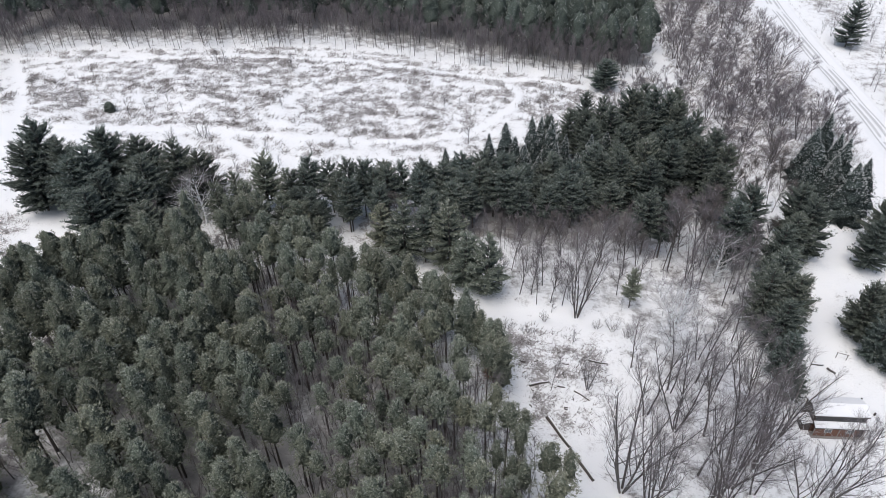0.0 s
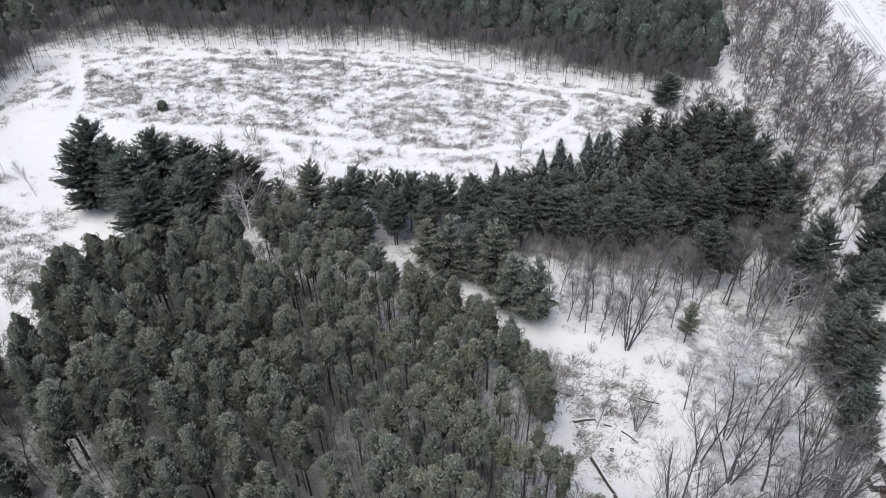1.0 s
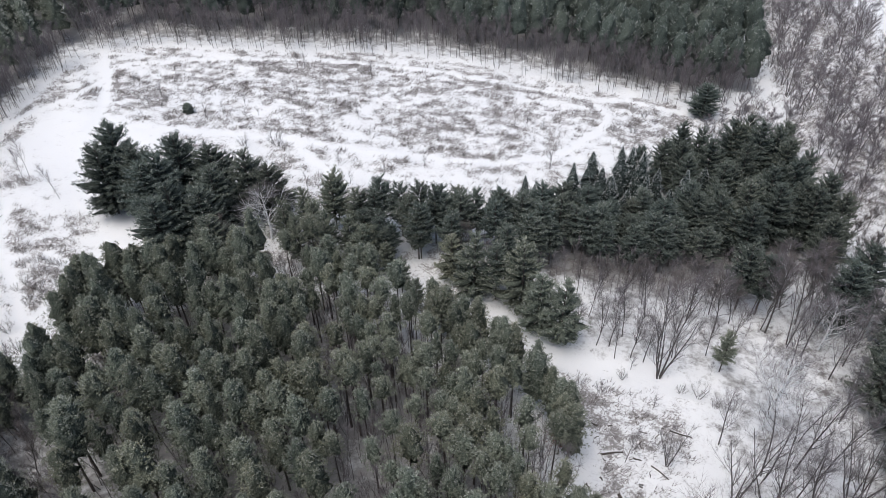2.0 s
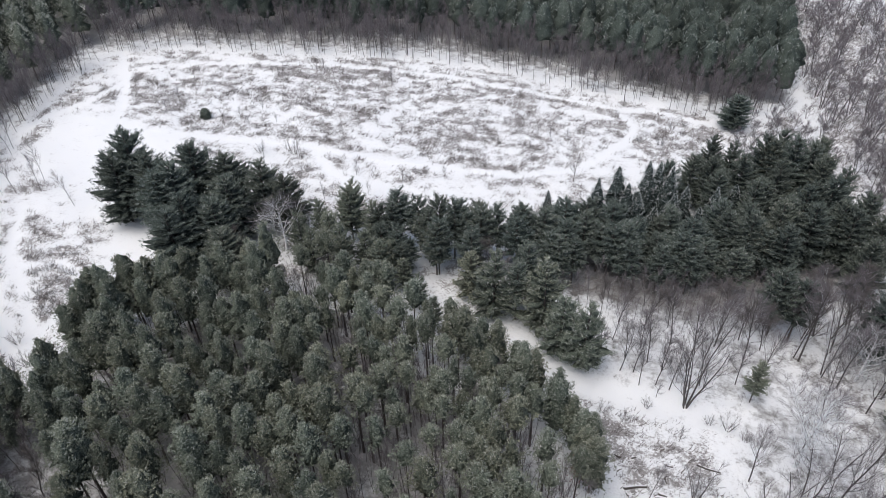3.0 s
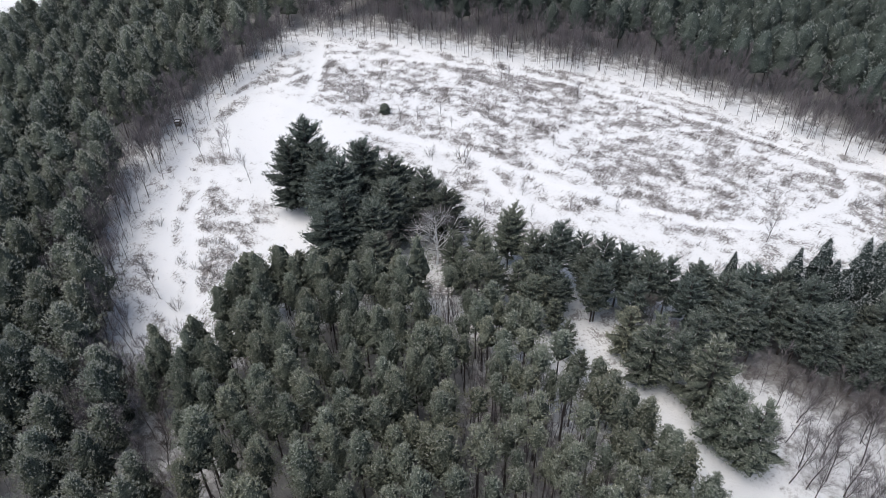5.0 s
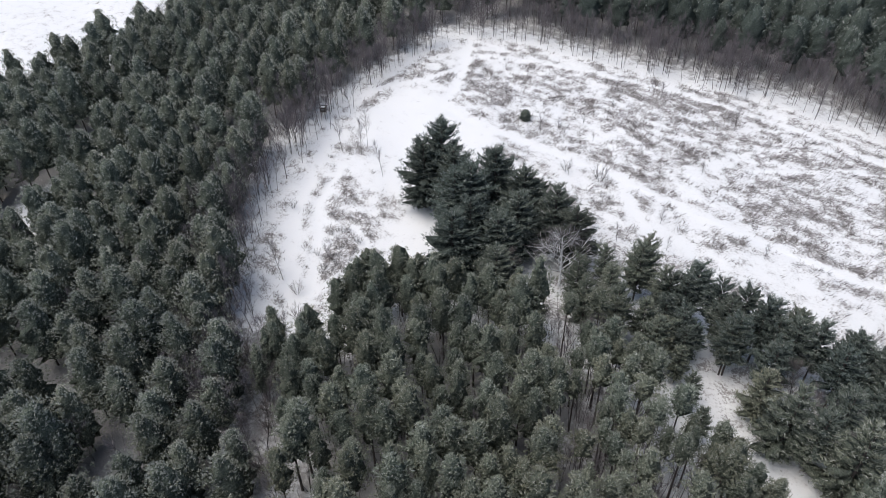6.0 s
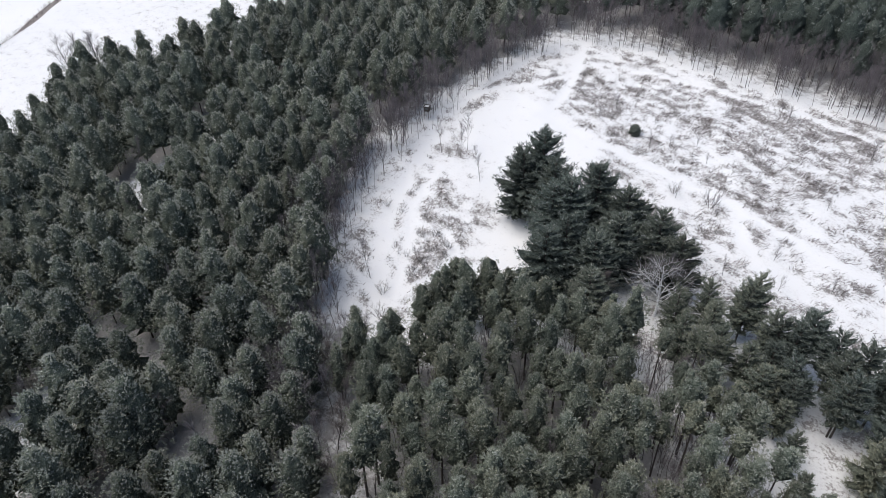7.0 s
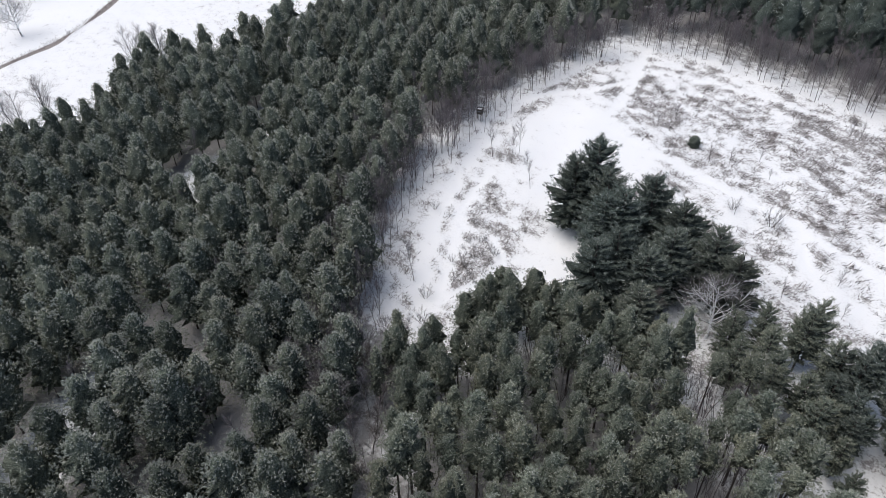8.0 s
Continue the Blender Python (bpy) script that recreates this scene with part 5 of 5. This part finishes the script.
joined_trees("bare_thicket", "tangled thicket of bare trees and saplings", "thicket", fill, fill_stock, [GREYBARK, TWIGS])

# far field: hedge line, lone trees and the wood beyond
HEDGE = [(-203, 0), (-222, 28), (-224.5, 36), (-228.5, 47.5), (-237, 58), (-249.5, 70.5), (-290, 112)]
hedge = []
for (x0, y0), (x1, y1) in zip(HEDGE, HEDGE[1:]):
    L = math.dist((x0, y0), (x1, y1))
    for k in range(int(L / 0.55)):
        s = k * 0.55 / L
        hedge.append((x0 + s * (x1 - x0) + rng.normal() * 0.5, y0 + s * (y1 - y0) + rng.normal() * 0.5, rng.uniform(0.35, 0.75), rng.uniform(0, 6.28), int(rng.integers(99)), 0.0))
hedge_stock = []
for s in range(680, 684):
    (wv, wt), (v, t) = bare_tree(s, H=2.0, r0=0.035, forks=2, first=0.2, angle=40, twigs=36, twig_len=0.7, twig_width=0.07, stems=3, tilt=0.5, depth=0)
    hedge_stock.append((np.concatenate([wv, v]), np.concatenate([wt, t + len(wv)]), np.concatenate([np.zeros(len(wt)), np.ones(len(t))]), np.zeros(len(wv) + len(v))))
ribbon(HEDGE, [-1.5, -0.7, 0, 0.8, 1.6], [-0.1, 0.12, 0.2, 0.1, -0.1], EARTH, "field_bank", "low bank of dead brown grass across the field", 1.5)
verge = []
for (x0, y0), (x1, y1) in zip(ROAD[2:], ROAD[3:8]):
    L = math.dist((x0, y0), (x1, y1))
    for k in range(int(L / 0.7)):
        if rng.uniform() < 0.6:
            verge.append((x0 + (x1 - x0) * k * 0.7 / L + 6.3 + rng.normal() * 0.3, y0 + (y1 - y0) * k * 0.7 / L, rng.uniform(0.15, 0.4), rng.uniform(0, 6.28), int(rng.integers(99)), 0.0))
joined_trees("verge_brush", "broken line of low dark brush along the road bank", "brush", verge, hedge_stock, [GREYBARK, REDTWIGS])
joined_trees("field_hedge", "brown brushy hedge line across the snowy field", "hedge", hedge, hedge_stock, [GREYBARK, REDTWIGS])
field_tree = Species("bare_tree", "pale bare tree at the edge of the snowy field", "bare tree", "bare trees at the field's edge",
                     bare_shapes(range(720, 723), GREYBARK, TWIGS, H=14, r0=0.16, forks=12, first=0.25, angle=36, twigs=900, twig_len=1.3, twig_width=0.03, stems=2, tilt=0.12, depth=2, reach=0.42))
for i, (x, y, s) in enumerate([(-176, 25, 1.2), (-172, 30, 1.0), (-175, 36, 1.05), (-188, 60, 1.05), (-186, 66, 0.95), (-180, 18, 1.1)]):
    field_tree.plant(x, y, i, s, 90 * i)
far_wood = [(rng.uniform(-275, -262) - 0.3 * k, 20 + 1.5 * k + rng.normal(), rng.uniform(0.8, 1.1), rng.uniform(0, 6.28), int(rng.integers(99)), 0.0) for k in range(45)]
joined_trees("far_bare_wood", "dark bare wood beyond the snowy field", "bare wood", far_wood, edge_stock, [GREYBARK, TWIGS])

# dry weeds standing out of the snow
def weeds():
    r = np.random.default_rng(41)
    x, y = r.uniform(-118, 64, 60000), r.uniform(56, 178, 60000)
    ok = inside(x, y, CLEARING) | inside(x, y, CUTOVER) | inside(x, y, BRUSH_EAST)
    x, y = x[ok], y[ok]
    b = brush_field(x, y)[0]
    ok = r.uniform(size=len(x)) < np.clip((b - 0.6) * 1.1, 0, 1)
    x, y = x[ok], y[ok]
    xs, ys = r.uniform(60, 106, 9000), r.uniform(122, 240, 9000)
    ok = inside(xs, ys, SCRUB) & (line_distance(xs, ys, ROAD) > 6)
    p = np.stack([np.concatenate([x, xs[ok]]), np.concatenate([y, ys[ok]])], -1)
    k = 6
    base = np.repeat(np.column_stack([p, height(p[:, 0], p[:, 1]) - 0.1]), k, 0)
    n = len(base)
    base[:, :2] += r.normal(size=(n, 2)) * (0.42, 0.26)
    way = unit(np.column_stack([r.normal(size=(n, 2)) * (0.6, 0.5) + (0.7, 0.35), np.ones(n)]))
    side = unit(np.cross(way, r.normal(size=(n, 3))))
    ln = r.uniform(0.4, 1.15, n)[:, None]
    V = np.stack([base - side * 0.045, base + side * 0.045, base + way * ln], 1).reshape(-1, 3)
    me = tri_mesh("dry_weeds", V, np.arange(n * 3).reshape(-1, 3), [WEEDS])
    tagged(new("dry_weeds", me), "dry brown weeds and grass standing out of the snow", "weeds", kind="stuff")


weeds()

# ---- cabin, yard and small things ----
def box(bm, x0, x1, y0, y1, z0, z1, bevel=0.0):
    r = bmesh.ops.create_cube(bm, size=1.0)
    vs = r["verts"]
    for v in vs:
        v.co = Vector(((x0 + x1) / 2 + v.co.x * (x1 - x0), (y0 + y1) / 2 + v.co.y * (y1 - y0), (z0 + z1) / 2 + v.co.z * (z1 - z0)))
    if bevel:
        es = list({e for v in vs for e in v.link_edges})
        bmesh.ops.bevel(bm, geom=es, offset=bevel, segments=1, affect="EDGES")


def slab(bm, corners, thick):
    """A roof slab from four corners, thickened downwards."""
    top = [bm.verts.new(c) for c in corners]
    low = [bm.verts.new((x, y, z - thick)) for x, y, z in corners]
    bm.faces.new(top)
    bm.faces.new(low[::-1])
    for i in range(4):
        bm.faces.new((top[i], low[i], low[(i + 1) % 4], top[(i + 1) % 4]))
    bmesh.ops.recalc_face_normals(bm, faces=bm.faces)


def boxes(name, mat, parent, items, label="", bevel=0.0):
    bm = bmesh.new()
    for it in items:
        box(bm, *it, bevel=bevel)
    return bm_part(name, bm, mat, parent, label)


def cabin():
    """Local axes: x along the ridge, y towards the yard behind, z up."""
    ob = thing("cabin", pose(51.8, 58.0, h1(55, 60) - 0.1, 0, 0, -4), "brown wooden cabin with a snow-covered roof and porch", "cabin")
    L, D, eave, ridge = 7.2, 4.8, 3.7, 4.35
    # walls with horizontal boards
    wall = boxes("wall", LOGWOOD, ob, [(0, L, 1.6, 1.72, 0, eave), (0, L, D - 0.12, D, 0, eave)], "brown board wall")
    for k in range(11):
        boxes("board", LOGWOOD, wall, [(0.02, L - 0.02, 1.565, 1.6, 0.08 + k * 0.2, 0.08 + k * 0.2 + 0.17)])
    for x in (0.0, L - 0.12):
        bm = bmesh.new()
        pts = [(1.6, 0), (D, 0), (D, eave), ((1.6 + D) / 2, ridge), (1.6, eave)]
        front = [bm.verts.new((x, y, z)) for y, z in pts]
        back = [bm.verts.new((x + 0.12, y, z)) for y, z in pts]
        bm.faces.new(front)
        bm.faces.new(back[::-1])
        for i in range(5):
            bm.faces.new((front[i], back[i], back[(i + 1) % 5], front[(i + 1) % 5]))
        bmesh.ops.recalc_face_normals(bm, faces=bm.faces)
        g = bm_part("gable_wall", bm, DARKWOOD, ob, "dark weathered gable end")
        for k in range(3):
            boxes("batten", GREYWOOD, g, [(x - 0.05 if x == 0 else x + 0.12, x if x == 0 else x + 0.17, 1.75, D - 0.15, 0.8 + k * 1.0, 0.9 + k * 1.0)])
    mid = (1.6 + D) / 2
    for y0, z0, y1, z1, nm in ((1.42, eave - 0.06, mid, ridge, "roof"), (D + 0.35, eave - 0.18, mid, ridge, "roof")):
        bm = bmesh.new()
        slab(bm, [(-0.25, y0, z0), (L + 0.25, y0, z0), (L + 0.25, y1, z1), (-0.25, y1, z1)], 0.1)
        roof = bm_part(nm, bm, DARKWOOD, ob, "roof boards under snow")
        bm = bmesh.new()
        slab(bm, [(-0.2, y0 + (0.05 if y0 < mid else -0.05), z0 + 0.22), (L + 0.2, y0 + (0.05 if y0 < mid else -0.05), z0 + 0.22), (L + 0.2, y1, z1 + 0.2), (-0.2, y1, z1 + 0.2)], 0.2)
        bm_part("snow_layer", bm, SNOW, roof, "thick smooth snow on the roof")
    # band of mottled boards above the porch roof
    boxes("band", MOTTLED, ob, [(0.1, L - 0.1, 1.48, 1.56, 2.62, 3.55)], "mottled grey band under the eave")
    # porch: roof slab with snow, posts, rail and floor
    bm = bmesh.new()
    slab(bm, [(-0.1, 0.5, 2.1), (L + 0.3, 0.5, 2.1), (L + 0.3, 1.55, 2.45), (-0.1, 1.55, 2.45)], 0.08)
    pr = bm_part("porch_roof", bm, DARKWOOD, ob, "low porch roof")
    bm = bmesh.new()
    slab(bm, [(-0.05, 0.55, 2.26), (L + 0.25, 0.55, 2.26), (L + 0.25, 1.5, 2.58), (-0.05, 1.5, 2.58)], 0.14)
    bm_part("snow_layer", bm, SNOW, pr, "snow lying on the porch roof")
    boxes("porch_floor", GREYWOOD, ob, [(-0.1, L + 0.2, 0.4, 1.6, 0.05, 0.2)], "grey plank porch floor")
    boxes("porch_panel", LOGWOOD, ob, [(0.05, L - 0.9, 0.74, 0.8, 0.2, 1.9)], "red-brown boarded porch front")
    for x in (0.0, 1.75, 3.5, 5.25, 7.0):
        boxes("post", GREYWOOD, ob, [(x, x + 0.12, 0.68, 0.8, 0.2, 2.0)], "", 0.01)
    for k in range(2):
        w = boxes("window", WHITEPAINT, ob, [(1.5 + 3.1 * k, 2.5 + 3.1 * k, 0.69, 0.745, 1.0, 1.75)], "pale window frame")
        boxes("pane", GLASS, w, [(1.56 + 3.1 * k, 1.98 + 3.1 * k, 0.675, 0.695, 1.06, 1.69), (2.02 + 3.1 * k, 2.44 + 3.1 * k, 0.675, 0.695, 1.06, 1.69)])
    boxes("door", DARKWOOD, ob, [(6.3, 6.95, 0.76, 0.8, 0.2, 1.95)], "dark porch door")
    boxes("brace", GREYWOOD, ob, [(7.0, 7.6, 0.6, 0.7, 1.85, 1.95)])
    # lean-to at the gable
    boxes("lean_to", DARKWOOD, ob, [(-1.2, -0.06, 1.7, 3.2, 0.0, 1.7)], "dark open lean-to at the gable end", 0.02)
    bm = bmesh.new()
    slab(bm, [(-1.4, 1.5, 1.85), (-0.05, 1.5, 2.2), (-0.05, 3.4, 2.2), (-1.4, 3.4, 1.85)], 0.12)
    bm_part("lean_to_roof", bm, SNOW, ob, "snow on the lean-to roof")
    return ob


cabin()


def log(name, x0, y0, x1, y1, r, label, mat=BARK, snow=True):
    L = math.dist((x0, y0), (x1, y1))
    z0, z1 = h1(x0, y0) + r * 0.6, h1(x1, y1) + r * 0.6
    ob = thing(name, pose(x0, y0, z0, 0, -math.degrees(math.atan2(z1 - z0, L)), math.degrees(math.atan2(y1 - y0, x1 - x0))), label, "log", "fallen logs in the snow")
    st = Sticks()
    k = np.linspace(0, 1, 6)
    wob = np.sin(k * 5 + x0) * 0.06
    st.tube(np.column_stack([k * L, wob, 0 * k]), r * (1 - 0.35 * k), 8)
    v, t = st.arrays()
    part("trunk", tri_mesh("trunk", v, t, [mat]), ob)
    if snow:
        st = Sticks()
        st.tube(np.column_stack([k * L * 0.96 + 0.02 * L, wob + r * 0.35, 0 * k + r * 0.72]), r * 0.5 * (1 - 0.4 * k), 6)
        v, t = st.arrays()
        part("snow_cap", tri_mesh("snow_cap", v, t, [SNOW]), ob, "strip of snow along the top")
    return ob


log("fallen_log", 13.6, 60.5, 16.2, 55.6, 0.32, "long dark fallen log lying in the snow")
log("fallen_log", 16.3, 55.4, 18.6, 50.6, 0.34, "dark fallen log with snow along its top")
log("fallen_log", 18.3, 65.3, 20.4, 63.6, 0.14, "thin fallen log half sunk in snow")
log("fallen_log", 11.6, 66.2, 14.6, 66.9, 0.2, "short fallen log with snow on it")
log("fallen_log", 57.6, 71.9, 59.6, 71.9, 0.14, "dark log lying in the snowy yard")
log("fallen_log", 60.0, 71.3, 60.8, 70.2, 0.2, "short dark log in the snowy yard")
log("fallen_log", 21.5, 71.2, 24.5, 70.5, 0.16, "thin broken branch lying in snow")
r5 = np.random.default_rng(77)
for k in range(14):
    x, y, a = 8.5 + r5.uniform(0, 11), 61 + r5.uniform(0, 12), r5.uniform(0, 6.28)
    L = r5.uniform(0.5, 1.2)
    log("fallen_branch", x, y, x + L * math.cos(a), y + L * math.sin(a), r5.uniform(0.07, 0.14), "broken branch poking out of the snow", BARK, False)


def stump(x, y, h, label):
    ob = thing("post_stump", pose(x, y, h1(x, y) - 0.05), label, "post")
    st = Sticks()
    st.tube([(0, 0, 0), (0.03, 0, h)], [0.16, 0.12], 8)
    v, t = st.arrays()
    part("post", tri_mesh("post", v, t, [DARKWOOD]), ob)
    boxes("cap", SNOW, ob, [(-0.1, 0.14, -0.12, 0.12, h, h + 0.08)], "small cap of snow", 0.03)


stump(62.1, 64.9, 1.1, "short dark post standing in the yard")
stump(63.2, 62.6, 0.7, "low dark stake standing in the yard")


def frame_rack(x, y, turn):
    ob = thing("timber_rack", pose(x, y, h1(x, y) - 0.05, 0, 0, turn), "simple timber rack of poles in the snow", "rack")
    boxes("post", GREYWOOD, ob, [(0, 0.1, 0, 0.1, 0, 1.1)])
    boxes("post", GREYWOOD, ob, [(1.5, 1.6, 0, 0.1, 0, 1.1)])
    boxes("rail", GREYWOOD, ob, [(-0.1, 1.7, 0.02, 0.1, 1.1, 1.18)])


frame_rack(62.3, 73.5, -25)


def hunting_blind(x, y):
    """Dark box raised on four legs between the edge trees."""
    ob = thing("hunting_blind", pose(x, y, h1(x, y), 0, 0, 30) @ Matrix.Scale(0.75, 4), "dark raised hunting blind on wooden legs", "hunting blind")
    body = boxes("body", DARKWOOD, ob, [(-0.8, 0.8, -0.8, 0.8, 2.6, 4.1)], "dark weathered box", 0.03)
    boxes("opening", GLASS, body, [(-0.5, 0.5, -0.83, -0.8, 3.3, 3.7)])
    boxes("roof", DARKWOOD, ob, [(-0.95, 0.95, -0.95, 0.95, 4.1, 4.18)])
    boxes("snow_layer", SNOW, ob, [(-0.6, 0.7, -0.8, 0.3, 4.18, 4.24)], "snow on the roof", 0.04)
    for sx in (-0.7, 0.6):
        for sy in (-0.7, 0.6):
            boxes("leg", GREYWOOD, ob, [(sx, sx + 0.1, sy, sy + 0.1, -0.1, 2.6)])


hunting_blind(-115.5, 113.5)


def pole(x, y, h, lean):
    ob = thing("pole", pose(x, y, h1(x, y) - 0.2, 0, lean, 0), "thin leaning wooden pole beside the road", "pole")
    st = Sticks()
    st.tube([(0, 0, 0), (0.05, 0, h * 0.5), (0.05, 0, h)], [0.1, 0.08, 0.05], 6)
    v, t = st.arrays()
    part("shaft", tri_mesh("shaft", v, t, [GREYWOOD]), ob)


pole(94, 165, 8.5, 3)
